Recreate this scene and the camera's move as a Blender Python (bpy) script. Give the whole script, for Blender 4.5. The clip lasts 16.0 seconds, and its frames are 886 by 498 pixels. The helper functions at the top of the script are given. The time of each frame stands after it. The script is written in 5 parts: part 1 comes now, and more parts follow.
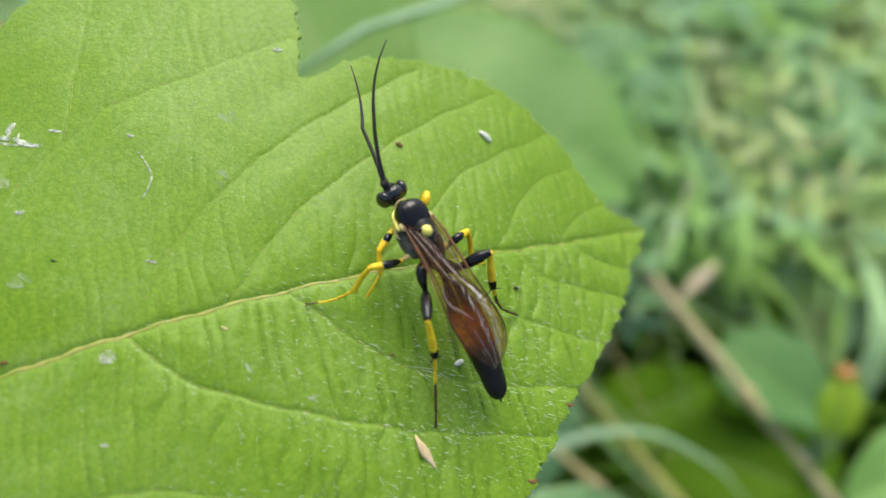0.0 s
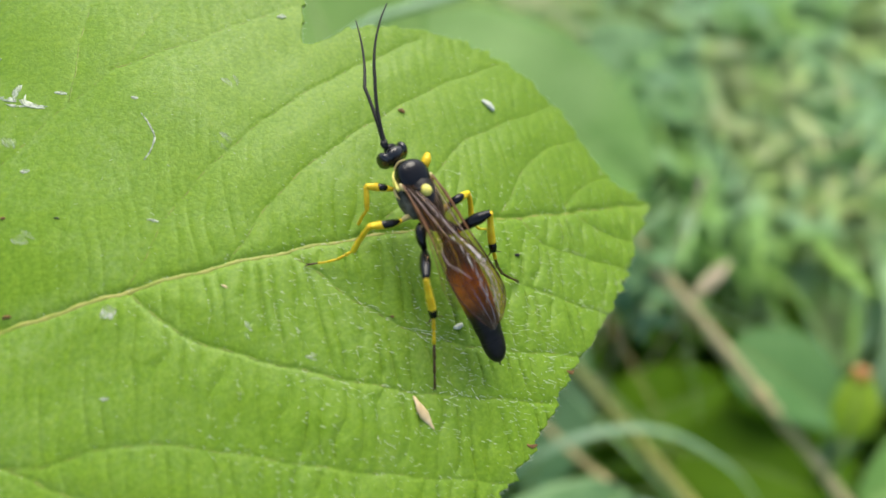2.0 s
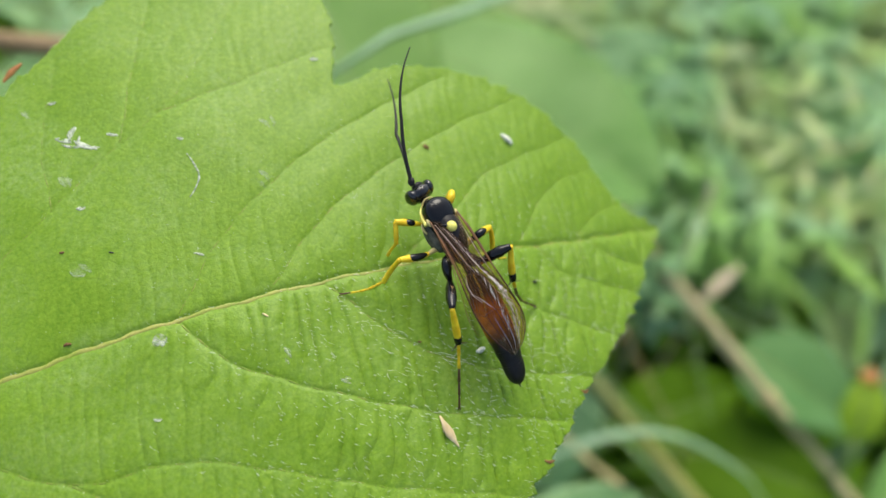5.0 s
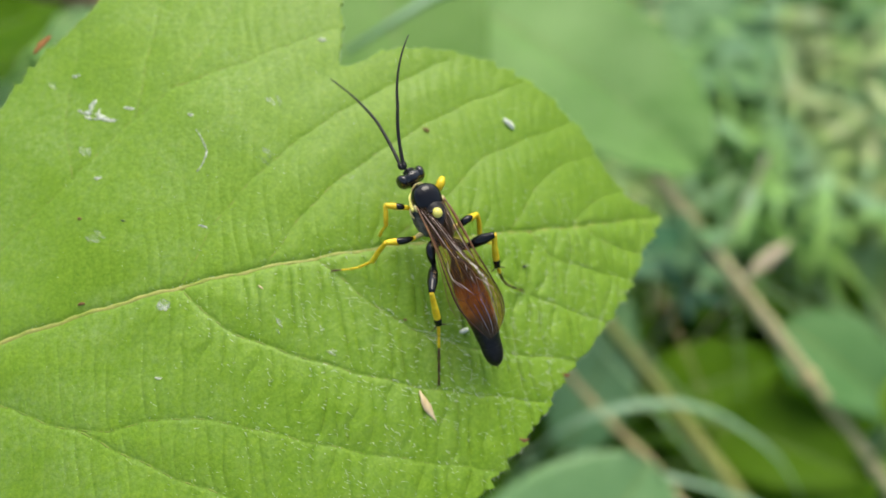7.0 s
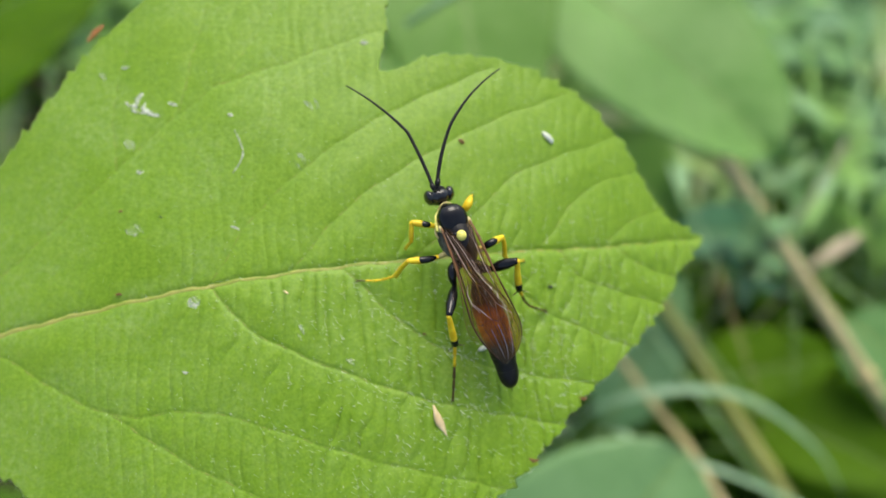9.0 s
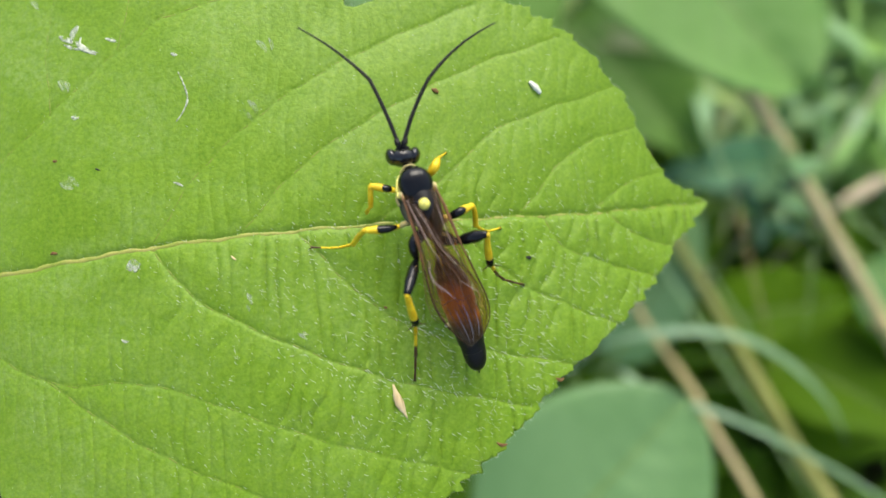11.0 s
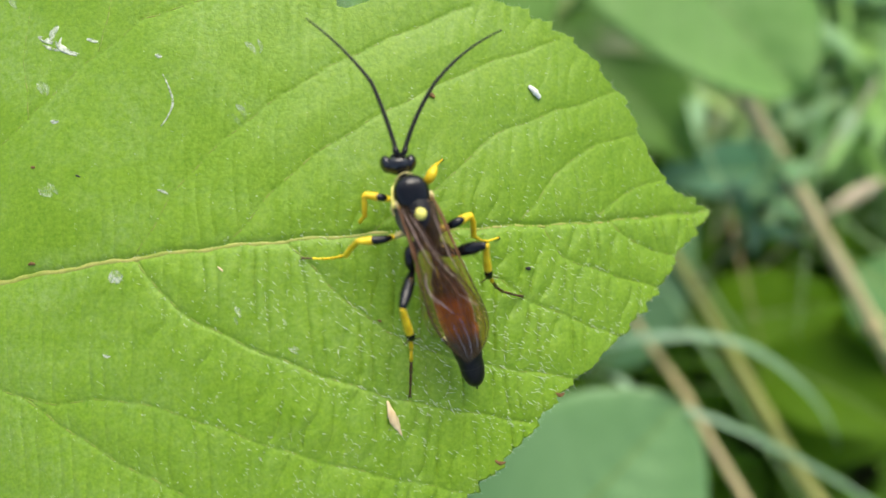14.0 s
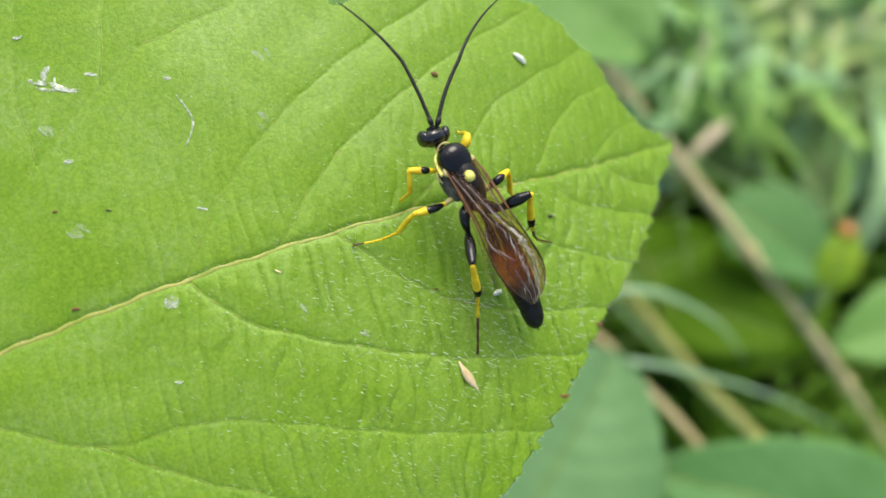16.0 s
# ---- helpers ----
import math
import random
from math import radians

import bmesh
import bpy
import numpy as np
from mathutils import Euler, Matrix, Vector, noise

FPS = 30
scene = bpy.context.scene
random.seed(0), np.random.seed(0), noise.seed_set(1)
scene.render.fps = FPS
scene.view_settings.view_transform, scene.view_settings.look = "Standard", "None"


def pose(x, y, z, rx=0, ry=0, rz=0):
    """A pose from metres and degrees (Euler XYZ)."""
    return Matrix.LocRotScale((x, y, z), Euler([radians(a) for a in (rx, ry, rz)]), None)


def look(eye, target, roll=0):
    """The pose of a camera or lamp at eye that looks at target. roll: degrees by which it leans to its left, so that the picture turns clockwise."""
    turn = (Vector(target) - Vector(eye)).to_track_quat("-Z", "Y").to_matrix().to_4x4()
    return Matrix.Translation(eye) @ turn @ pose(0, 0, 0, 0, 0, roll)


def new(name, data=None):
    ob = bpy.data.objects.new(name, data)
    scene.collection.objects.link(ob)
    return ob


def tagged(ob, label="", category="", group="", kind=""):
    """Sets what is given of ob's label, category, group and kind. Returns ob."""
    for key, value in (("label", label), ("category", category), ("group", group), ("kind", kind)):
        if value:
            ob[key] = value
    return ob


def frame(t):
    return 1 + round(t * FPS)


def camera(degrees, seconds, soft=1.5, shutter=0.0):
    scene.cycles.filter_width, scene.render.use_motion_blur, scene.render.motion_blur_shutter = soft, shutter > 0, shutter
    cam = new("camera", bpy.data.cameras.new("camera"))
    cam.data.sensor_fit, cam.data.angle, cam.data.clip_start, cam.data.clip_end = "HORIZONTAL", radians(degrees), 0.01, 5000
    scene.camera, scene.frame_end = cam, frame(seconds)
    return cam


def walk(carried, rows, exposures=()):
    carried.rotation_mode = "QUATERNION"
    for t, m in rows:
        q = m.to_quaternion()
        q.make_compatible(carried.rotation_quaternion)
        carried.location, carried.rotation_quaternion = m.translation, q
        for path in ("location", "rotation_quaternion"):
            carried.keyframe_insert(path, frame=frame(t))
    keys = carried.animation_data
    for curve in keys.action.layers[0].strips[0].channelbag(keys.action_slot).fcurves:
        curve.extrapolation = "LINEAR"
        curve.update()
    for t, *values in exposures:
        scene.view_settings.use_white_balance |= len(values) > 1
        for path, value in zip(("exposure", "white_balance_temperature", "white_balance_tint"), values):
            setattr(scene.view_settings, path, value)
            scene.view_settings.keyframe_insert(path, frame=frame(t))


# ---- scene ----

MM = 0.001  # all lengths below are in millimetres and scaled by this

# ---- camera and its way ----
cam = camera(64.5, 16.0)
cam.data.dof.use_dof = True
cam.data.dof.focus_distance = 44.5 * MM
cam.data.dof.aperture_fstop = 19.0
ROWS = [
    (0, -0.46, -17.31, 338.50, 33.53, -4.59, 6.89),
    (0.5, 0.62, -17.98, 338.32, 33.66, -4.56, 7.26),
    (1, -0.72, -18.27, 338.86, 33.47, -4.41, 7.53),
    (1.5, -1.25, -19.82, 338.43, 33.81, -3.90, 7.78),
    (2, 0.75, -19.30, 337.12, 33.81, -3.88, 7.86),
    (2.5, -1.32, -20.81, 337.33, 33.92, -3.53, 7.50),
    (3, 0.02, -19.64, 338.31, 33.84, -3.37, 7.36),
    (3.5, -0.88, -18.87, 339.92, 33.82, -3.49, 7.68),
    (3.7, -0.61, -19.39, 339.70, 33.82, -3.46, 7.69),
    (5.8, -0.31, -19.85, 342.47, 33.37, -3.43, 9.22),
    (6, -0.13, -21.23, 342.76, 33.12, -3.61, 9.61),
    (6.5, 1.16, -20.08, 342.63, 31.79, -2.40, 10.97),
    (7, 3.70, -18.09, 343.73, 29.75, -0.99, 12.97),
    (7.5, 3.66, -17.93, 344.74, 28.90, -0.30, 14.84),
    (8, 4.94, -15.96, 345.57, 27.53, 0.01, 16.55),
    (8.2, 4.90, -15.65, 346.07, 27.34, 0.59, 17.22),
    (10.3, 5.14, -7.59, 345.26, 21.32, 2.18, 20.68),
    (10.5, 5.17, -7.07, 344.91, 20.66, 2.15, 20.88),
    (11, 6.50, -7.75, 342.32, 19.31, 2.29, 21.10),
    (11.5, 4.68, -6.51, 342.43, 18.85, 2.27, 21.50),
    (12, 3.41, -5.87, 343.29, 18.76, 2.07, 22.00),
    (12.5, 4.42, -6.46, 342.05, 18.35, 1.88, 22.01),
    (13, 5.17, -6.00, 343.04, 18.59, 1.73, 22.04),
    (13.5, 4.69, -6.90, 343.22, 18.95, 1.60, 22.25),
    (14, 5.69, -6.87, 340.91, 19.42, 1.51, 20.92),
    (14.5, 1.62, -6.62, 344.08, 19.95, 0.42, 18.29),
    (15, 0.83, -7.16, 344.11, 20.09, -0.79, 15.68),
    (15.5, 0.31, -9.92, 342.58, 20.37, -2.54, 11.69),
    (16, -3.68, -13.22, 342.29, 21.01, -4.06, 6.17),
]
walk(cam, [(t, pose(x * MM, y * MM, z * MM, rx, ry, rz)) for t, x, y, z, rx, ry, rz in ROWS], exposures=[(0.0, 0.72, 6650, 5), (10.5, 0.71, 6650, 5), (11.3, 0.83, 6650, 5), (12.0, 0.82, 6650, 5), (12.5, 0.79, 6650, 5), (13.0, 0.83, 6650, 5), (13.5, 0.84, 6650, 5), (16.0, 0.88, 6650, 5)])

# ---- light: a bright overcast sky ----
world = bpy.data.worlds.new("sky")
scene.world = world
world.use_nodes = True
wn = world.node_tree.nodes
sky = wn.new("ShaderNodeTexSky")
sky.sky_type, sky.sun_disc = "NISHITA", False
sky.sun_elevation, sky.sun_rotation = radians(57), radians(-6)
sky.dust_density, sky.ozone_density, sky.air_density = 4.0, 0.6, 1.0
wn["Background"].inputs["Strength"].default_value = 0.138
world.node_tree.links.new(sky.outputs["Color"], wn["Background"].inputs["Color"])
sun = new("sun", bpy.data.lights.new("sun", "SUN"))
sun.data.energy, sun.data.angle, sun.data.color = 1.42, radians(44), (1.0, 0.97, 0.92)
sun.matrix_world = look((0, 0, 1), (0.06, -0.57, 0.12))


# ---- materials ----
def nodes_of(name):
    m = bpy.data.materials.new(name)
    m.use_nodes = True
    return m, m.node_tree.nodes, m.node_tree.links


def noise_fac(n, l, per_mm, detail=4.0, rough=0.55, distort=0.0, stretch=(1, 1, 1)):
    tc, mp, nz = n.new("ShaderNodeTexCoord"), n.new("ShaderNodeMapping"), n.new("ShaderNodeTexNoise")
    mp.inputs["Scale"].default_value = [1000 * per_mm * s for s in stretch]
    nz.inputs["Scale"].default_value, nz.inputs["Detail"].default_value = 1.0, detail
    nz.inputs["Roughness"].default_value, nz.inputs["Distortion"].default_value = rough, distort
    l.new(tc.outputs["Object"], mp.inputs["Vector"])
    l.new(mp.outputs["Vector"], nz.inputs["Vector"])
    return nz.outputs["Fac"]


def ramp(n, l, fac, stops):
    r = n.new("ShaderNodeValToRGB")
    while len(r.color_ramp.elements) < len(stops):
        r.color_ramp.elements.new(0.5)
    for e, (p, c) in zip(r.color_ramp.elements, stops):
        e.position, e.color = p, (*c, 1)
    l.new(fac, r.inputs["Fac"])
    return r.outputs["Color"]


def mix_col(n, l, fac, a, b, mode="MIX"):
    x = n.new("ShaderNodeMix")
    x.data_type, x.blend_type = "RGBA", mode
    for sock, v in ((x.inputs[0], fac), (x.inputs[6], a), (x.inputs[7], b)):
        if isinstance(v, (int, float)):
            sock.default_value = v
        elif isinstance(v, tuple):
            sock.default_value = (*v, 1)
        else:
            l.new(v, sock)
    return x.outputs[2]


def bump(n, l, height, strength, dist):
    b = n.new("ShaderNodeBump")
    b.inputs["Strength"].default_value, b.inputs["Distance"].default_value = strength, dist * MM
    l.new(height, b.inputs["Height"])
    return b.outputs["Normal"]


def plain(name, dark, light, per_mm=0.5, rough=0.5, relief=0.0, relief_mm=2.0, spec=0.5, through_light=0.0, stretch=(1, 1, 1), coat=0.0, vary=0.0):
    """Two-tone mottled surface with fine relief; through_light is the share of light that passes (leaves)."""
    m, n, l = nodes_of(name)
    p = n["Principled BSDF"]
    wide = noise_fac(n, l, per_mm, 3.0, stretch=stretch)
    fine = noise_fac(n, l, per_mm * 7, 3.0, stretch=stretch)
    both = n.new("ShaderNodeMath")
    both.operation = "MULTIPLY_ADD"
    both.inputs[1].default_value = 0.35
    l.new(fine, both.inputs[0])
    l.new(wide, both.inputs[2])
    col = ramp(n, l, both.outputs[0], [(0.45, dark), (0.85, light)])
    if vary:
        info, hsv = n.new("ShaderNodeObjectInfo"), n.new("ShaderNodeHueSaturation")
        mr = n.new("ShaderNodeMapRange")
        mr.inputs["To Min"].default_value, mr.inputs["To Max"].default_value = 1 - vary, 1 + vary
        l.new(info.outputs["Random"], mr.inputs["Value"])
        l.new(mr.outputs["Result"], hsv.inputs["Value"])
        l.new(col, hsv.inputs["Color"])
        col = hsv.outputs["Color"]
    l.new(col, p.inputs["Base Color"])
    p.inputs["Roughness"].default_value = rough
    p.inputs["Specular IOR Level"].default_value = spec
    p.inputs["Coat Weight"].default_value = coat
    p.inputs["Coat Roughness"].default_value = 0.08
    if relief:
        nor = bump(n, l, noise_fac(n, l, relief_mm, 4.0), relief, 0.1)
        l.new(nor, p.inputs["Normal"])
    if through_light:
        tr, mx = n.new("ShaderNodeBsdfTranslucent"), n.new("ShaderNodeMixShader")
        l.new(col, tr.inputs["Color"])
        mx.inputs[0].default_value = through_light
        l.new(p.outputs[0], mx.inputs[1])
        l.new(tr.outputs[0], mx.inputs[2])
        l.new(mx.outputs[0], n["Material Output"].inputs["Surface"])
    return m


def blade_material():
    """Upper side of the large leaf: fresh yellow-green, quilted net of fine veins, pale bloom in patches that also
    paints the base end brighter.
    """
    m, n, l = nodes_of("fresh_leaf")
    p = n["Principled BSDF"]
    wide = noise_fac(n, l, 0.09, 3.0)
    mid = noise_fac(n, l, 0.8, 5.0, 0.6)
    fine = noise_fac(n, l, 4.5, 3.0, 0.65)
    col = ramp(n, l, wide, [(0.3, (0.168, 0.330, 0.009)), (0.7, (0.228, 0.395, 0.020))])
    col = mix_col(n, l, 0.45, col, ramp(n, l, mid, [(0.32, (0.135, 0.285, 0.005)), (0.7, (0.262, 0.425, 0.022))]))
    col = mix_col(n, l, 0.40, col, ramp(n, l, fine, [(0.35, (0.105, 0.245, 0.003)), (0.66, (0.310, 0.460, 0.034))]))
    tc, vo, ve = n.new("ShaderNodeTexCoord"), n.new("ShaderNodeTexVoronoi"), n.new("ShaderNodeTexVoronoi")
    warp = n.new("ShaderNodeVectorMath")
    warp.operation = "MULTIPLY_ADD"
    nz = n.new("ShaderNodeTexNoise")
    nz.inputs["Scale"].default_value, nz.inputs["Detail"].default_value = 1100, 4
    l.new(tc.outputs["Object"], nz.inputs["Vector"])
    l.new(nz.outputs["Color"], warp.inputs[0])
    warp.inputs[1].default_value = (0.0009, 0.0009, 0.0009)
    l.new(tc.outputs["Object"], warp.inputs[2])
    for v, k in ((vo, 1500), (ve, 3600)):
        v.feature = "DISTANCE_TO_EDGE"
        v.inputs["Scale"].default_value = k
        l.new(warp.outputs[0], v.inputs["Vector"])
    net = ramp(n, l, vo.outputs["Distance"], [(0.0, (0, 0, 0)), (0.07, (0.55, 0.55, 0.55)), (0.35, (1, 1, 1))])
    net2 = ramp(n, l, ve.outputs["Distance"], [(0.0, (0, 0, 0)), (0.3, (1, 1, 1))])
    col = mix_col(n, l, net, mix_col(n, l, 0.22, col, (0.095, 0.215, 0.004)), col)
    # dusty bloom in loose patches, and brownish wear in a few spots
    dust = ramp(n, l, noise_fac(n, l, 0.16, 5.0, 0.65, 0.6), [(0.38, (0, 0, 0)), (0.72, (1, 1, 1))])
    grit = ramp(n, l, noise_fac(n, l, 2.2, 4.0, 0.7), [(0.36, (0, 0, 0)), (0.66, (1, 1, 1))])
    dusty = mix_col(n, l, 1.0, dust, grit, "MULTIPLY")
    # bloom, thickened towards the base to paint in the brighter glare there too
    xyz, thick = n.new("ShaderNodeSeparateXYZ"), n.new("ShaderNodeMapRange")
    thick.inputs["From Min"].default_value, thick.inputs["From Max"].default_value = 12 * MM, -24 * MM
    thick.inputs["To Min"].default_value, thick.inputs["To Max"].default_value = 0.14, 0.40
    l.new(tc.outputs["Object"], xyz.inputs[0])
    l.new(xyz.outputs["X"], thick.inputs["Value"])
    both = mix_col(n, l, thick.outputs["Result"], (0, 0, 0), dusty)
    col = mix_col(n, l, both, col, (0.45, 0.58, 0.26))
    worn = ramp(n, l, noise_fac(n, l, 0.9, 5.0, 0.75, 0.4), [(0.72, (0, 0, 0)), (0.80, (0.5, 0.5, 0.5))])
    col = mix_col(n, l, worn, col, (0.34, 0.30, 0.06))
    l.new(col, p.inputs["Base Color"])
    p.inputs["Roughness"].default_value = 0.46
    p.inputs["Specular IOR Level"].default_value = 0.38
    p.inputs["Sheen Weight"].default_value, p.inputs["Sheen Tint"].default_value = 0.14, (0.72, 1.0, 0.30, 1)
    b0, b1, b2 = (n.new("ShaderNodeBump") for _ in range(3))
    for b, height, strength, dist in ((b0, mid, 0.45, 0.14), (b1, net, 0.22, 0.05), (b2, fine, 0.7, 0.04)):
        b.inputs["Strength"].default_value, b.inputs["Distance"].default_value = strength, dist * MM
        l.new(height, b.inputs["Height"])
    l.new(b0.outputs[0], b1.inputs["Normal"])
    l.new(b1.outputs[0], b2.inputs["Normal"])
    l.new(b2.outputs[0], p.inputs["Normal"])
    tr, mx = n.new("ShaderNodeBsdfTranslucent"), n.new("ShaderNodeMixShader")
    l.new(col, tr.inputs["Color"])
    mx.inputs[0].default_value = 0.22
    l.new(p.outputs[0], mx.inputs[1])
    l.new(tr.outputs[0], mx.inputs[2])
    l.new(mx.outputs[0], n["Material Output"].inputs["Surface"])
    return m


def wing_material(name, tint, clear, ior):
    """Thin amber membrane: light passes tinted, with a silky film of gloss and a little brown body."""
    m, n, l = nodes_of(name)
    p = n["Principled BSDF"]
    p.inputs["Base Color"].default_value = (0.34, 0.15, 0.04, 1)
    p.inputs["Roughness"].default_value, p.inputs["Specular IOR Level"].default_value = 0.35, 0.6
    nor = bump(n, l, noise_fac(n, l, 1.7, 2.0, distort=0.8, stretch=(1, 0.28, 1)), 0.6, 0.30)
    tone = ramp(n, l, noise_fac(n, l, 0.8, 3.0, stretch=(1, 0.35, 1)), [(0.3, tuple(c * 0.85 for c in tint)), (0.75, tint)])
    tr, mx, gl, mg = n.new("ShaderNodeBsdfTransparent"), n.new("ShaderNodeMixShader"), n.new("ShaderNodeBsdfGlossy"), n.new("ShaderNodeMixShader")
    fr = n.new("ShaderNodeFresnel")
    fr.inputs["IOR"].default_value = ior
    gl.inputs["Roughness"].default_value = 0.18
    gl.inputs["Color"].default_value = (1.0, 0.80, 0.70, 1)
    for node in (p, gl, fr):
        l.new(nor, node.inputs["Normal"])
    l.new(tone, tr.inputs["Color"])
    mx.inputs[0].default_value = clear
    l.new(p.outputs[0], mx.inputs[1])
    l.new(tr.outputs[0], mx.inputs[2])
    l.new(fr.outputs[0], mg.inputs[0])
    l.new(mx.outputs[0], mg.inputs[1])
    l.new(gl.outputs[0], mg.inputs[2])
    l.new(mg.outputs[0], n["Material Output"].inputs["Surface"])
    return m


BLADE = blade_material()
RIB = plain("leaf_rib", (0.24, 0.32, 0.03), (0.42, 0.39, 0.10), 0.9, 0.5, 0.4, 3.0)
VEIN = plain("leaf_vein", (0.120, 0.225, 0.008), (0.245, 0.285, 0.035), 1.1, 0.5, 0.4, 4.0)
HAIR = plain("leaf_hair", (0.72, 0.78, 0.56), (0.88, 0.90, 0.78), 0.5, 0.35, through_light=0.3)
BLACK = plain("black_shell", (0.003, 0.003, 0.004), (0.007, 0.007, 0.008), 2.0, 0.13, 0.05, 9.0, spec=0.32, coat=0.12)
BLACK_DULL = plain("dull_black_shell", (0.004, 0.004, 0.005), (0.011, 0.010, 0.011), 2.0, 0.38, 0.25, 9.0, 0.28)
BLACK_EYE = plain("black_eye", (0.004, 0.004, 0.005), (0.010, 0.009, 0.009), 3.0, 0.2, 0.1, 14.0, 0.6, coat=0.4)
YELLOW = plain("yellow_shell", (0.66, 0.40, 0.008), (0.88, 0.66, 0.03), 1.8, 0.36, 0.3, 7.0, 0.35)
LEMON = plain("lemon_shell", (0.68, 0.60, 0.09), (0.80, 0.76, 0.20), 1.5, 0.35, 0.15, 6.0)
ORANGE = plain("orange_shell", (0.33, 0.095, 0.005), (0.74, 0.30, 0.020), 1.1, 0.35, 0.2, 6.0)
FLANK = plain("downy_flank", (0.02, 0.02, 0.018), (0.13, 0.13, 0.10), 3.0, 0.6, 0.5, 9.0, 0.3)


def banded_shell():
    """Hind body: black waist end, reddish orange middle that fades to black again, darker at each segment's rim."""
    m = plain("banded_shell", (0.5, 0.5, 0.5), (1.0, 1.0, 1.0), 1.1, 0.36, 0.2, 6.0, 0.35)
    n, l = m.node_tree.nodes, m.node_tree.links
    p = n["Principled BSDF"]
    mottle = p.inputs["Base Color"].links[0].from_socket
    tc, xyz, mr = n.new("ShaderNodeTexCoord"), n.new("ShaderNodeSeparateXYZ"), n.new("ShaderNodeMapRange")
    mr.inputs["From Min"].default_value, mr.inputs["From Max"].default_value = -1.6 * MM, -7.0 * MM
    l.new(tc.outputs["Object"], xyz.inputs[0])
    l.new(xyz.outputs["Y"], mr.inputs["Value"])
    band = ramp(n, l, mr.outputs["Result"], [(0.10, (0.008, 0.006, 0.005)), (0.28, (0.09, 0.030, 0.006)), (0.40, (0.50, 0.155, 0.010)), (0.56, (0.74, 0.27, 0.016)), (0.68, (0.60, 0.21, 0.012)), (0.76, (0.20, 0.065, 0.008)), (0.85, (0.020, 0.011, 0.008)), (0.97, (0.006, 0.005, 0.005))])
    l.new(mix_col(n, l, 1.0, band, mottle, "MULTIPLY"), p.inputs["Base Color"])
    return m


BANDED = banded_shell()
BROWN = plain("brown_shell", (0.035, 0.016, 0.008), (0.10, 0.045, 0.018), 1.5, 0.4, 0.2, 6.0)
PALE_YELLOW = plain("pale_shell", (0.45, 0.38, 0.14), (0.62, 0.52, 0.22), 1.5, 0.4)
WING = wing_material("wing_membrane", (0.94, 0.77, 0.38), 0.97, 1.38)
HINDWING = wing_material("hindwing_membrane", (0.96, 0.92, 0.80), 0.97, 1.25)
WING_VEIN = plain("wing_line", (0.022, 0.009, 0.006), (0.07, 0.028, 0.014), 2.0, 0.5, spec=0.2)
WING_VEIN_PALE = plain("amber_vein", (0.10, 0.042, 0.014), (0.22, 0.10, 0.035), 2.0, 0.4)
# pale tones for sky reflections along the wing's folds and tip, painted as strokes
FOLD_GLINT = plain("fold_glint", (0.26, 0.18, 0.14), (0.46, 0.36, 0.32), 2.0, 0.4, spec=0.3)
TIP_GLINT = plain("tip_glint", (0.07, 0.065, 0.08), (0.22, 0.20, 0.24), 2.6, 0.3, spec=0.7)
HUSK = plain("husk", (0.50, 0.35, 0.16), (0.80, 0.66, 0.40), 0.9, 0.5, 0.3, 5.0, stretch=(1, 0.2, 1))
CHALK = plain("chalk_white", (0.66, 0.68, 0.55), (0.84, 0.85, 0.76), 1.0, 0.7, 0.5, 5.0)


def stain_material(name, cover):
    """Thin patchy white film: bare leaf shows between."""
    m = plain(name, (0.42, 0.48, 0.32), (0.66, 0.70, 0.56), 1.0, 0.7)
    n, l = m.node_tree.nodes, m.node_tree.links
    tr, mx = n.new("ShaderNodeBsdfTransparent"), n.new("ShaderNodeMixShader")
    gaps = ramp(n, l, noise_fac(n, l, 1.9, 4.0, 0.7), [(0.36, (0, 0, 0)), (0.64, (cover, cover, cover))])
    l.new(gaps, mx.inputs[0])
    l.new(tr.outputs[0], mx.inputs[1])
    l.new(n["Principled BSDF"].outputs[0], mx.inputs[2])
    l.new(mx.outputs[0], n["Material Output"].inputs["Surface"])
    return m


FILM = stain_material("white_film", 0.9)
FAINT = stain_material("faint_film", 0.17)
MILKY = stain_material("milky_film", 0.42)
RUST = plain("rust_speck", (0.09, 0.04, 0.012), (0.24, 0.13, 0.03), 2.0, 0.7, 0.4, 6.0)
SOOT = plain("dark_speck", (0.01, 0.012, 0.008), (0.03, 0.03, 0.02), 2.0, 0.7)
LEAF_PALE = plain("pale_leaf", (0.132, 0.285, 0.060), (0.180, 0.335, 0.092), 0.05, 0.5, 0.4, 0.6, through_light=0.2, spec=0.2)
LEAF_BLUE = plain("bluish_leaf", (0.120, 0.255, 0.080), (0.165, 0.310, 0.115), 0.05, 0.42, 0.4, 0.6, through_light=0.15)
LEAF_MID = plain("mid_leaf", (0.100, 0.235, 0.020), (0.155, 0.300, 0.045), 0.05, 0.45, 0.4, 0.6, through_light=0.2, vary=0.25, spec=0.2)
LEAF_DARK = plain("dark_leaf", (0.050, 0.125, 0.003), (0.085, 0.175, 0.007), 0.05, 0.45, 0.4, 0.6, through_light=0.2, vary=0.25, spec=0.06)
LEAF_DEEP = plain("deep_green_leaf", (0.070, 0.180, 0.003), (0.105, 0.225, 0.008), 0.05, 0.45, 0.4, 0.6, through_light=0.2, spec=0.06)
LEAF_SOFT = plain("soft_leaf", (0.098, 0.222, 0.032), (0.142, 0.276, 0.056), 0.05, 0.45, 0.4, 0.6, through_light=0.2, spec=0.15)
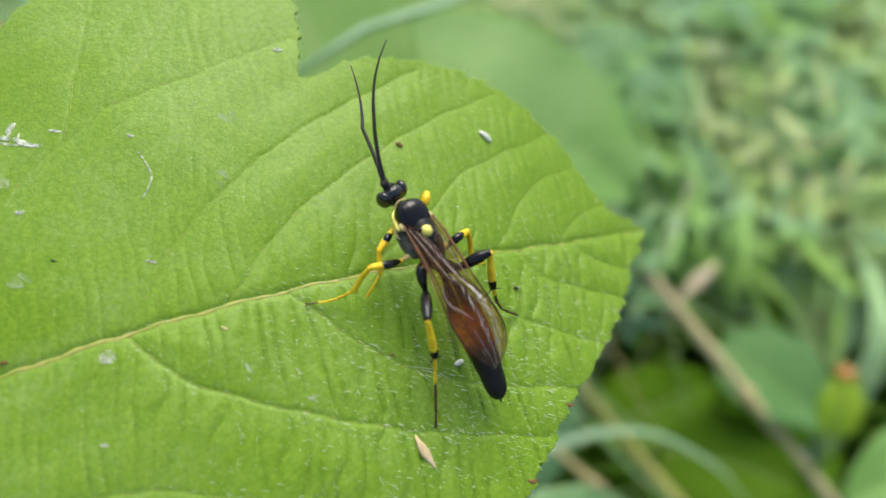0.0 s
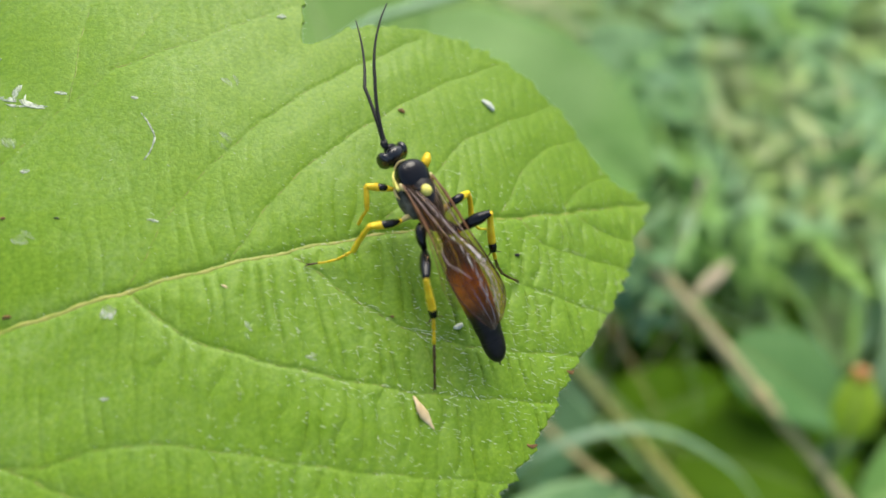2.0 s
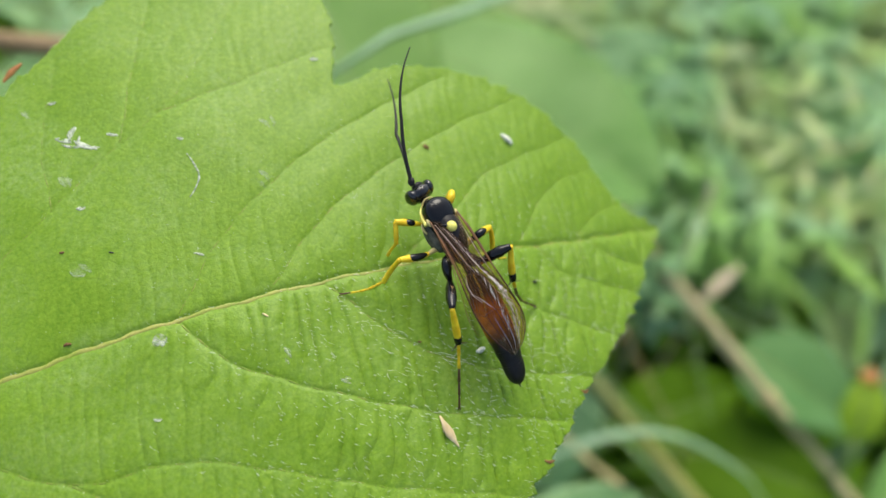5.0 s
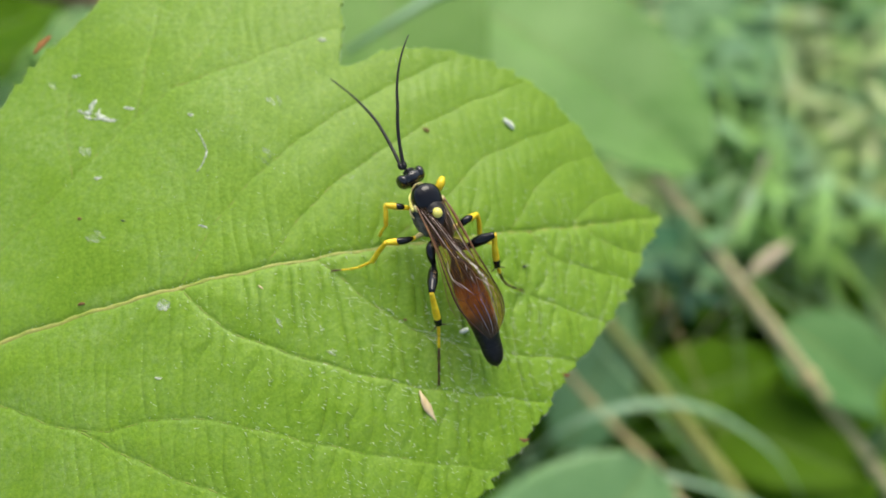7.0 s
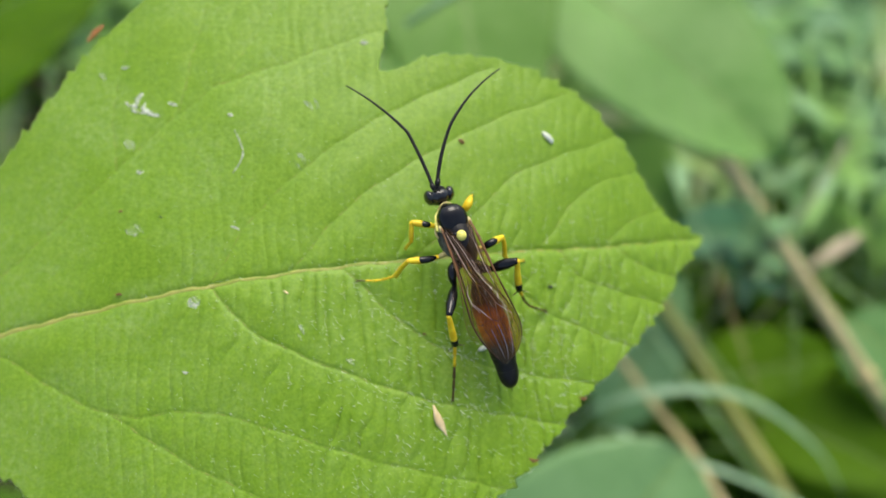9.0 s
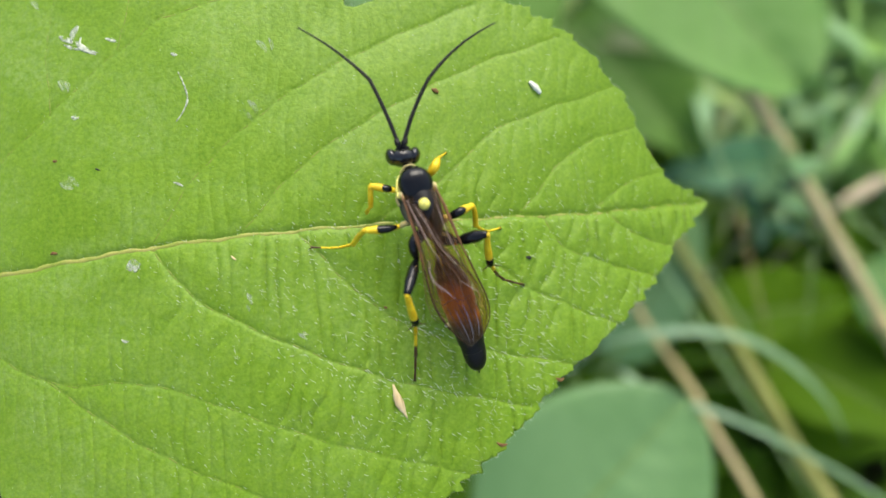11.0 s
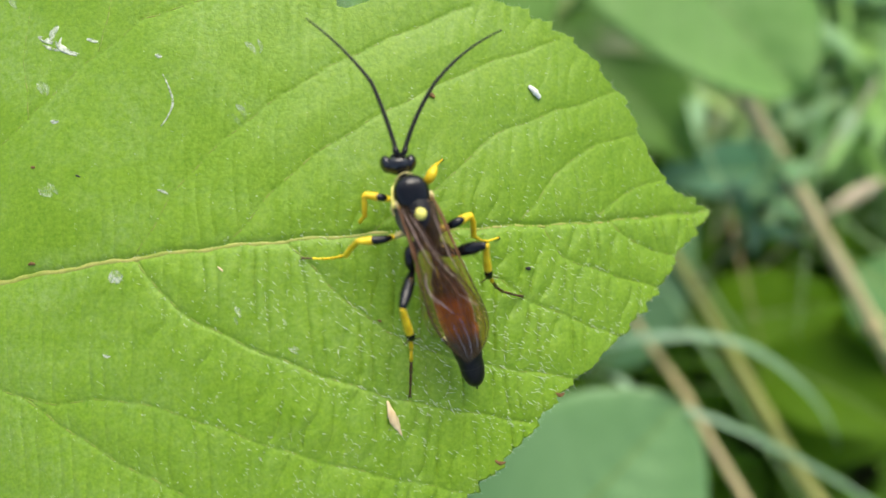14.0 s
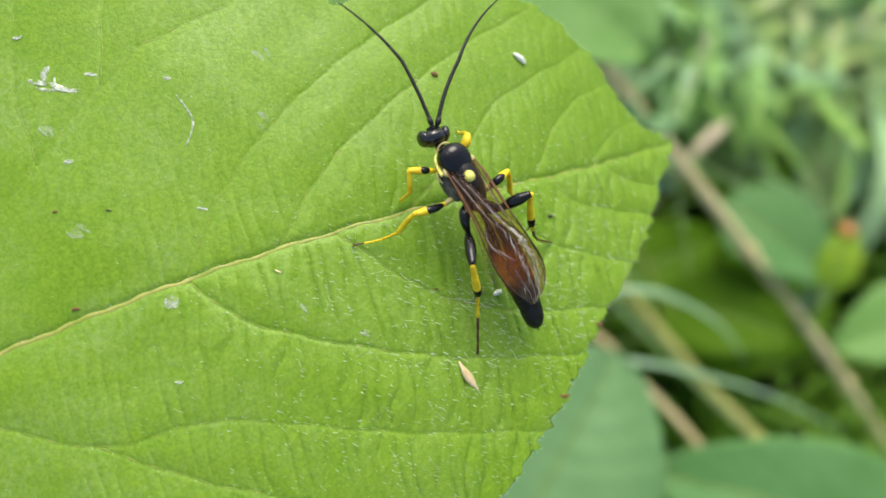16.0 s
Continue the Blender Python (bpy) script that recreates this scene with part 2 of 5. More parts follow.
LEAF_COOL = plain("cool_leaf", (0.075, 0.190, 0.048), (0.115, 0.245, 0.080), 0.05, 0.45, 0.4, 0.6, through_light=0.2, spec=0.12)
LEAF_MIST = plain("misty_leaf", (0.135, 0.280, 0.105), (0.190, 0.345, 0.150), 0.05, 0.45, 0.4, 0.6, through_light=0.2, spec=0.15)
LEAF_TEAL = plain("teal_leaf", (0.040, 0.120, 0.055), (0.075, 0.175, 0.090), 0.05, 0.4, 0.4, 0.6, through_light=0.1, vary=0.2, spec=0.2)
LEAF_YELLOW = plain("yellow_leaf", (0.24, 0.43, 0.025), (0.33, 0.49, 0.045), 0.07, 0.5, 0.3, 0.6, through_light=0.25, spec=0.2)
LEAF_RED = plain("orange_leaf", (0.30, 0.10, 0.02), (0.44, 0.20, 0.05), 0.2, 0.6, 0.4, 1.0)
STRAW = plain("straw", (0.48, 0.41, 0.18), (0.64, 0.55, 0.29), 0.06, 0.6, 0.3, 1.0, stretch=(1, 1, 0.2))
STRAW_DULL = plain("dull_straw", (0.33, 0.28, 0.12), (0.46, 0.39, 0.20), 0.06, 0.6, 0.3, 1.0, stretch=(1, 1, 0.2))
STICK = plain("brown_stick", (0.20, 0.13, 0.055), (0.32, 0.22, 0.11), 0.08, 0.7, 0.4, 1.0)
STRAW_GREEN = plain("green_straw", (0.30, 0.32, 0.07), (0.42, 0.42, 0.13), 0.06, 0.6, 0.3, 1.0)
STRAW_PINK = plain("dry_leaf", (0.40, 0.33, 0.20), (0.58, 0.50, 0.34), 0.1, 0.7, 0.4, 1.0)
STALK = plain("green_stalk", (0.10, 0.18, 0.03), (0.17, 0.26, 0.06), 0.2, 0.5)
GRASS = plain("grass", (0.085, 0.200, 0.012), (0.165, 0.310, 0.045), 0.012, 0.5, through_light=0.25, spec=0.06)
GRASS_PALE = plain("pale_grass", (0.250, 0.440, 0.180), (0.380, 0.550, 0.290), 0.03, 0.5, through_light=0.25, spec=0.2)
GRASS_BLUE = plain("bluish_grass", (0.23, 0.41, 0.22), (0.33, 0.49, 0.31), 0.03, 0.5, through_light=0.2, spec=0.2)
GRASS_DRY = plain("dry_grass", (0.34, 0.28, 0.13), (0.52, 0.43, 0.25), 0.02, 0.6, through_light=0.15, spec=0.2)
TWIG = plain("grey_twig", (0.17, 0.16, 0.11), (0.30, 0.28, 0.21), 0.1, 0.7, 0.4, 1.0)
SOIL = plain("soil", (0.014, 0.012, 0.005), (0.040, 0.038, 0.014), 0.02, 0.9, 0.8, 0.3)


# ---- mesh helpers (millimetres) ----
def part(name, bm, mat, parent=None, label="", smooth=True, at=None):
    me = bpy.data.meshes.new(name)
    bmesh.ops.scale(bm, vec=(MM, MM, MM), verts=bm.verts)
    bm.to_mesh(me)
    bm.free()
    me.materials.append(mat)
    me.polygons.foreach_set("use_smooth", [smooth] * len(me.polygons))
    ob = new(name, me)
    if parent:
        ob.parent = parent
    if at is not None:
        ob.location = [c * MM for c in at]
    if label:
        tagged(ob, label)
    return ob


def spline(points, n):
    """n points evenly along a smooth curve through the given ones."""
    p = [Vector(q).to_3d() if len(q) == 2 else Vector(q) for q in points]
    p = [p[0] * 2 - p[1]] + p + [p[-1] * 2 - p[-2]]
    fine = []
    for a, b, c, d in zip(p, p[1:], p[2:], p[3:]):
        for k in range(16):
            t = k / 16
            fine.append(0.5 * (2 * b + (c - a) * t + (2 * a - 5 * b + 4 * c - d) * t * t + (3 * b - a - 3 * c + d) * t**3))
    fine.append(p[-2])
    run = [0.0]
    for a, b in zip(fine, fine[1:]):
        run.append(run[-1] + (b - a).length)
    out, j = [], 0
    for k in range(n):
        s = run[-1] * k / (n - 1)
        while j < len(run) - 2 and run[j + 1] < s:
            j += 1
        w = (s - run[j]) / max(run[j + 1] - run[j], 1e-9)
        out.append(fine[j].lerp(fine[j + 1], min(max(w, 0), 1)))
    return out


def along(values, n):
    return [float(v) for v in np.interp(np.linspace(0, 1, n), np.linspace(0, 1, len(values)), values)]


def tube(points, radii, sides=10, flat=1.0, up=(0, 0, 1), bm=None):
    """A closed tube along points; flat scales its height against its width."""
    bm = bm or bmesh.new()
    rings = []
    for i, (p, r) in enumerate(zip(points, radii)):
        d = (points[min(i + 1, len(points) - 1)] - points[max(i - 1, 0)]).normalized()
        side = d.cross(Vector(up))
        side = side.normalized() if side.length > 1e-4 else d.orthogonal().normalized()
        top = side.cross(d).normalized()
        rings.append([bm.verts.new(p + (side * math.cos(a) + top * math.sin(a) * flat) * r) for a in (2 * math.pi * k / sides for k in range(sides))])
    for a, b in zip(rings, rings[1:]):
        for k in range(sides):
            bm.faces.new((a[k], a[(k + 1) % sides], b[(k + 1) % sides], b[k]))
    bm.faces.new(rings[0][::-1])
    bm.faces.new(rings[-1])
    return bm


def ball(at, radii, turn=None, seg=20, bm=None):
    bm = bm or bmesh.new()
    m = Matrix.Translation(at) @ (turn or Matrix.Identity(4)) @ Matrix.Diagonal((*radii, 1))
    bmesh.ops.create_uvsphere(bm, u_segments=seg, v_segments=seg * 2 // 3, radius=1, matrix=m)
    return bm


def thing(name, at, label, category, group="", turn=None):
    ob = new(name)
    ob.empty_display_size = 0.002
    ob.matrix_world = Matrix.Translation([c * MM for c in at]) @ (turn or Matrix.Identity(4))
    return tagged(ob, label, category, group)


# ---- the ground ----
def ground():
    bm = bmesh.new()
    radii = [0, 60, 120, 180, 240, 300, 380, 480, 600, 800, 1200, 2500, 8000, 40000, 200000]
    rings = []
    for r in radii:
        ring = []
        for k in range(48 if r else 1):
            a = 2 * math.pi * k / 48
            x, y = 60 + r * math.cos(a), 150 + r * math.sin(a)
            z = 14 * noise.noise(Vector((x / 70, y / 70, 0))) if r < 2000 else 0
            ring.append(bm.verts.new((x, y, z)))
        rings.append(ring)
    for k in range(48):
        bm.faces.new((rings[0][0], rings[1][k], rings[1][(k + 1) % 48]))
    for a, b in zip(rings[1:], rings[2:]):
        for k in range(48):
            bm.faces.new((a[k], b[k], b[(k + 1) % 48], a[(k + 1) % 48]))
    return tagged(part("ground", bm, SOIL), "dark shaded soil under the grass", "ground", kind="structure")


ground()

# ---- the large leaf ----
# Its own axes: x along the midrib to the tip, y to the side, n up from the blade.
LEAF_AT = Vector((0, 0, 300))
LEAF_X, LEAF_Y, LEAF_N = Vector((0.87826, 0.4658, -0.10812)), Vector((-0.42262, 0.8619, 0.28021)), Vector((0.22371, -0.2004, 0.95383))
LEAF_TURN = Matrix((LEAF_X, LEAF_Y, LEAF_N)).transposed().to_4x4()
MIDRIB = [(-42, 4.6), (-27.6, 5.9), (-16.2, 6.7), (-5.5, 6.9), (7.2, 6.7), (13.0, 6.6), (23.3, 7.0)]
UPPER_VEINS = [
    [(-16.2, 6.7), (-12.1, 11.8), (-4.8, 16.8), (5.8, 21.2)],
    [(-10.4, 7.1), (-5.1, 11.8), (4.2, 16.4), (11.9, 19.0)],
    [(-2.2, 6.9), (3.2, 9.9), (6.9, 12.7), (16.2, 15.6)],
    [(7.6, 6.8), (12.1, 11.0), (17.4, 12.7)],
    [(13.2, 6.7), (15.6, 8.4), (19.3, 9.4)],
    [(-40, 5), (-27.4, 12.8), (-19.1, 18.8), (-13.3, 23.0), (-6, 33)],
    [(-22.5, 16.2), (-22.6, 21.5), (-21.0, 28.0)],
    [(-17.6, 19.9), (-16.2, 25.0), (-13.0, 34.5)],
    [(-15.0, 21.6), (-10.0, 22.6), (-2.4, 24.6)],
]
LOWER_VEINS = [
    [(-16.2, 6.7), (-12.7, 2.6), (-2.7, -2.7), (7.3, -6.0)],
    [(-33, 4.5), (-24.0, -1.1), (-16.6, -2.0), (-6.5, -6.4), (2.7, -9.8)],
    [(-24.0, -1.1), (-16.9, -6.2), (-10, -9.8), (-3, -13.2)],
    [(-6.9, 6.8), (-2.4, 1.7), (2.8, -1.3), (10.8, -3.6)],
    [(3.0, 6.7), (7.3, 2.3), (14.3, -1.3)],
    [(9.2, 6.6), (11.1, 4.2), (18.0, 1.7)],
    [(14.3, 6.6), (16.6, 4.8), (19.8, 3.9)],
]
OUTLINE_UPPER = [(23.5, 7.0), (20.6, 8.3), (18.9, 9.8), (17.6, 12.2), (16.7, 14.5), (14.6, 17.2), (12.6, 19.2), (9.8, 20.8), (6, 22.0), (1.6, 22.3), (-0.9, 21.5), (-2.7, 21.3),
                 (-2.2, 23.3), (-1.6, 26.8), (-2.2, 31), (-6, 36), (-12, 35.5), (-17.8, 31.8), (-21.6, 28.7), (-25, 26.3), (-28, 23), (-33, 18), (-39, 12)]
OUTLINE_LOWER = [(-42, 4.6), (-38, -1), (-33, -4), (-28.6, -7.5), (-22, -13), (-12, -16.5), (-4, -14), (2.9, -9.9), (6.4, -7.3), (9.4, -4.6), (11.6, -3.2), (14.2, -1.4), (16.2, 0.2), (18.2, 1.9), (19.9, 4.0), (22, 5.7), (23.5, 7.0)]


def sampled(points, step=0.25):
    length = sum((Vector(b) - Vector(a)).length for a, b in zip(points, points[1:]))
    return np.array([q[:2] for q in spline(points, max(8, int(length / step)))])


def winding(points, step=0.25):
    """A vein's line with the small bends of a grown thing."""
    line = sampled(points, step)
    run = np.r_[0, np.cumsum(np.hypot(*np.diff(line, axis=0).T))]
    t = np.gradient(line, axis=0)
    out = np.stack([-t[:, 1], t[:, 0]], 1) / np.linalg.norm(t, axis=1)[:, None]
    ph = points[0][0] + 2 * points[-1][1]
    return line + out * (0.06 * np.sin(1.5 * run + ph) + 0.02 * np.sin(4.1 * run + 2 * ph))[:, None]


VEIN_LINES = [(winding(MIDRIB), 0.16, 0.24)] + [(winding(v), 0.07 if k < 5 else 0.045, 0.15) for k, v in enumerate(UPPER_VEINS)] + [(winding(v), 0.07 if k in (1, 2) else 0.11, 0.12) for k, v in enumerate(LOWER_VEINS)]


def nearest(xy, line):
    d = np.full(len(xy), 1e9)
    for k in range(0, len(line), 1):
        d = np.minimum(d, ((xy - line[k]) ** 2).sum(1))
    return np.sqrt(d)


def across_veins(x, y):
    """Counts the small cross veins, which run from one side vein to the next."""
    return (x - 0.17 * (y - 7) + 0.40 * np.sin(0.33 * y + 0.24 * x) + 0.15 * np.sin(0.6 * y - 0.62 * x + 1.0) + 0.05 * np.sin(1.7 * y + 1.3 * x) + 0.22 * np.sin(2.3 * x + 0.3 * y)) / 1.12


def leaf_height(xy):
    """Height of the blade over its own plane: a gentle arch, sunk veins, puckers between them."""
    xy = np.asarray(xy, float).reshape(-1, 2)
    x, y = xy.T
    h = -1.699 - 0.0788 * x + 0.0618 * y - 0.0083 * x * x + 0.0017 * x * y - 0.0029 * y * y
    close = np.full(len(xy), 9.0)
    for line, depth, width in VEIN_LINES:
        d = nearest(xy, line)
        h -= depth * np.exp(-((d / width) ** 2)) + 0.35 * depth * np.exp(-((d / (3.8 * width)) ** 2))
        close = np.minimum(close, d)
    free = 1 - np.exp(-((close / 1.3) ** 2))
    h += 0.10 * free
    between = 1 - np.exp(-((close / 0.5) ** 2))
    lower = 0.26 / (1 + np.exp(-(x + 10) / 3)) + 0.80 / (1 + np.exp((y - 8) / 1.5)) / (1 + np.exp(-(x + 21) / 4))
    lower *= 0.66 + 0.34 * np.sin(0.55 * x + 0.9 * np.sin(0.5 * y)) * np.sin(0.62 * y + 0.3 * x + 1.0)
    cross = across_veins(x, y)
    d = 0.56 - np.abs(cross % 1.0 - 0.5) * 1.12
    sink = 0.88 + 0.12 * np.sin(np.round(cross) * 2.399 + 0.55 * y)
    h -= 0.80 * between * lower * sink * (0.24 * np.exp(-((d / 0.07) ** 2)) + 0.12 * np.exp(-((d / 0.26) ** 2)) - 0.06)
    # a second set of short creases, staggered from one strip to the next, leaves small raised pads
    strip = np.round(cross)
    v = (y + 0.9 * np.sin(strip * 12.9898) + 0.25 * np.sin(1.9 * x + strip)) / (1.55 + 0.35 * np.sin(strip * 4.1))
    e = np.abs(v - np.round(v)) * 1.55
    h -= between * (0.02 + 0.52 * lower) * (0.07 * np.exp(-((e / 0.11) ** 2)) + 0.075 * np.cos(2 * np.pi * cross) - 0.02)
    h += 0.14 * np.sin(0.42 * x + 0.6) * np.sin(0.37 * y + 0.4) * np.minimum(1, close / 3)
    return h


def on_leaf(x, y, lift=0.0):
    return Vector((x, y, float(leaf_height([(x, y)])[0]) + lift))


def outline():
    """The rim with teeth of two sizes that lean towards the tip."""
    rim = []
    for points, lean in ((OUTLINE_UPPER, -1), (OUTLINE_LOWER, 1)):
        line = sampled(points, 0.16)
        run = np.r_[0, np.cumsum(np.hypot(*np.diff(line, axis=0).T))]
        tang = np.gradient(line, axis=0)
        tang /= np.linalg.norm(tang, axis=1)[:, None]
        out = np.stack([tang[:, 1], -tang[:, 0]], 1)
        u = run / 2.3 + 0.25 * np.sin(run * 0.7)
        saw = (u % 1.0) if lean > 0 else 1 - (u % 1.0)
        v = run / 0.95 + 0.2 * np.sin(run * 1.3)
        saw2 = (v % 1.0) if lean > 0 else 1 - (v % 1.0)
        amp = np.minimum(1, np.minimum(run, run[-1] - run) / 2.0)
        uneven = 0.75 + 0.45 * np.sin(run * 0.53 + 1.0) * np.sin(run * 0.21)
        calm = 1 - 0.8 * np.exp(-(((line - np.array((-2.4, 22.4))) ** 2).sum(1)) / 9.0)
        rim.append(line + out * (amp * calm * uneven * (0.50 * saw**1.6 + 0.20 * saw2 - 0.28))[:, None])
    return np.concatenate([rim[0][:-1], rim[1][:-1]])


def main_leaf():
    from mathutils.geometry import delaunay_2d_cdt
    leaf = thing("leaf", LEAF_AT, "large fresh yellow-green leaf with toothed hairy rim, held level", "leaf", turn=LEAF_TURN)
    rim = outline()
    step, pts = 0.19, [Vector(p) for p in rim]
    rng = np.random.default_rng(4)
    for j, y in enumerate(np.arange(-18, 38, step * 0.866)):
        row = np.arange(-43, 24, step) + (j % 2) * step / 2
        for x in row:
            pts.append(Vector((x + rng.uniform(-0.025, 0.025), y + rng.uniform(-0.025, 0.025))))
    for line, _, width in VEIN_LINES:  # closer points along the creases
        across = np.gradient(line, axis=0)
        across = np.stack([-across[:, 1], across[:, 0]], 1) / np.linalg.norm(across, axis=1)[:, None]
        for o in (-0.22, -0.11, 0.0, 0.11, 0.22):
            pts += [Vector(p) for p in line + across * o]
    ys = np.arange(-15, 17, 0.22)
    for k in range(-30, 23):  # and along the cross veins, each on its whole count
        xs = 1.12 * k + 0.17 * (ys - 7)
        for _ in range(40):
            xs = xs - 0.5 * 1.12 * (across_veins(xs, ys) - k)
        for o in (-0.13, -0.06, 0.0, 0.06, 0.13):
            pts += [Vector(p) for p in np.c_[xs + o, ys]]
    vs, _, faces, *_ = delaunay_2d_cdt(pts, [], [list(range(len(rim)))], 1, 1e-5)
    used = sorted({i for f in faces for i in f})
    index = {i: k for k, i in enumerate(used)}
    xy = np.array([vs[i][:] for i in used])
    z = leaf_height(xy)
    me = bpy.data.meshes.new("blade")
    me.from_pydata((np.c_[xy, z] * MM).tolist(), [], [[index[i] for i in f] for f in faces])
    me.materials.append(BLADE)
    me.polygons.foreach_set("use_smooth", [True] * len(me.polygons))
    blade = new("blade", me)
    blade.parent = leaf
    thick = blade.modifiers.new("thickness", "SOLIDIFY")
    thick.thickness, thick.offset = 0.24 * MM, -1.0
    for name, lines, mat, r0, r1 in (("midrib", [MIDRIB], RIB, 0.26, 0.07), ("side_vein", UPPER_VEINS + LOWER_VEINS, VEIN, 0.058, 0.022)):
        for line in lines:
            q = winding(line, 0.3)
            h = leaf_height(q)
            path = [Vector((a, b, c - (0.045 if name == "midrib" else 0.02))) for (a, b), c in zip(q, h)]
            part(name, tube(path, along([r0, (r0 + r1) / 2, r1], len(path)), 8, 0.55), mat, leaf)
    # the stalk bends down to the ground
    start = Vector((-42, 4.6, float(leaf_height([(-42, 4.6)])[0])))
    foot = LEAF_TURN.to_3x3().transposed() @ (Vector((-130, -40, -5)) - LEAF_AT)
    path = spline([start + Vector((3, 0, -0.2)), start + Vector((-12, -1, -4)), start.lerp(foot, 0.4) + Vector((-18, 0, 25)), foot], 30)
    part("stalk", tube(path, along([0.7, 0.9, 1.3], 30), 10), STALK, leaf, "green hairy stalk")
    # hairs: sparse, pale, leaning
    bm = bmesh.new()

    def hair(p, d, length, r):
        side = d.cross(Vector((0.3, 0.2, 0.9))).normalized()
        top = side.cross(d)
        base = [bm.verts.new(p + (side * math.cos(a) + top * math.sin(a)) * r) for a in (0, 2.1, 4.2)]
        tip = bm.verts.new(p + d * length + Vector((0, 0, -0.06 * length)))
        for k in range(3):
            bm.faces.new((base[k], base[(k + 1) % 3], tip))

    pick = rng.choice(len(xy), 36000, replace=False)
    for i in pick:
        x, y = xy[i]
        tufts = 0.55 + 0.9 * noise.noise(Vector((x / 2.3, y / 2.3, 3.0)))
        near_low = math.exp(-(((x - 1) / 16) ** 2 + ((y + 1) / 9.5) ** 2))
        if rng.random() > (0.11 + 0.66 * near_low) * tufts:
            continue
        a = rng.normal(-0.62, 0.32)
        d = Vector((math.cos(a), math.sin(a), rng.uniform(0.1, 0.6))).normalized()
        long = rng.random() ** 2
        hair(Vector((x, y, z[i] - 0.02)), d, 0.16 + (0.16 + 0.36 * near_low) * long, rng.uniform(0.010, 0.014 + 0.013 * near_low))
    rim_h = leaf_height(rim)
    for k in range(0, len(rim), 1):
        t = rim[(k + 2) % len(rim)] - rim[k - 2]
        o = Vector((t[1], -t[0], 0)).normalized()
        for _ in range(1):
            d = (o + Vector((rng.normal(0, 0.5), rng.normal(0, 0.5), rng.normal(0.1, 0.4)))).normalized()
            hair(Vector((*rim[k], rim_h[k] - 0.08)), d, rng.uniform(0.12, 0.4), 0.008)
    tagged(part("hairs", bm, HAIR, leaf, "short pale hairs", smooth=False), kind="stuff")
    return leaf


main_leaf()


def crumb(name, pts, radii, mat, label, category, flat=0.5):
    """A small bit lying on the leaf, along the given places."""
    path = spline([on_leaf(x, y, 0.03 + r * flat * 0.8) for (x, y), r in zip(pts, radii)], 12)
    mid = path[6].copy()
    rng = random.Random(name + str(pts))
    rr = [r * rng.uniform(0.85, 1.15) for r in along(radii, 12)]
    ob = part(name, tube([p - mid for p in path], rr, 9, flat), mat)
    ob.matrix_world = Matrix.Translation((LEAF_AT + LEAF_TURN.to_3x3() @ mid) * MM) @ LEAF_TURN
    return tagged(ob, label, category)


crumb("seed_husk", [(-1.75, -3.35), (-1.5, -4.4), (-1.05, -5.55)], [0.06, 0.31, 0.05], HUSK, "tan papery seed husk lying on the leaf", "seed", 0.6)
crumb("grain", [(9.25, 15.75), (9.6, 15.35), (9.95, 14.95)], [0.1, 0.22, 0.12], CHALK, "small white grain lying on the leaf", "grain", 0.8)
crumb("crumb", [(1.95, 0.0), (2.2, 0.05), (2.5, 0.1)], [0.1, 0.2, 0.12], CHALK, "tiny white crumb on the leaf", "crumb", 0.9)
crumb("rust_speck", [(2.5, 15.45), (2.72, 15.3), (2.9, 15.15)], [0.05, 0.17, 0.08], RUST, "tiny rust-brown speck on the leaf", "speck", 0.5)
crumb("brown_speck", [(-22.9, 7.0), (-22.7, 7.05), (-22.45, 7.0)], [0.05, 0.12, 0.05], RUST, "brown speck beside the midrib", "speck", 0.6)
crumb("withered_bit", [(-24.7, 27.4), (-24.0, 28.0), (-23.3, 28.5)], [0.08, 0.24, 0.1], LEAF_RED, "orange-brown withered bit on the leaf rim", "leaf bit", 0.5)
crumb("worn_spot", [(9.2, -4.3), (9.5, -4.5), (9.8, -4.4)], [0.05, 0.14, 0.05], RUST, "brown worn spot on the leaf rim", "spot", 0.25)
crumb("worn_spot", [(4.7, -8.0), (5.0, -8.2), (5.4, -8.2)], [0.05, 0.13, 0.05], RUST, "brown worn spot on the leaf rim", "spot", 0.25)
crumb("dark_speck", [(7.8, 3.95), (8.0, 3.9), (8.15, 3.85)], [0.05, 0.12, 0.06], SOOT, "tiny black speck on the leaf", "speck", 0.7)


def smear(name, strokes, mat, label, category):
    """Thin dried strokes that cross one another, all one film on the leaf."""
    at = on_leaf(*strokes[0][0])
    bm = bmesh.new()
    for *pts, r in strokes:
        path = spline([on_leaf(x, y, 0.025) - at for x, y in pts], 9)
        tube(path, along([0.3 * r, r, 0.8 * r, 0.2 * r], 9), 8, 0.16, bm=bm)
    ob = part(name, bm, mat)
    ob.matrix_world = Matrix.Translation((LEAF_AT + LEAF_TURN.to_3x3() @ at) * MM) @ LEAF_TURN
    return tagged(ob, label, category)


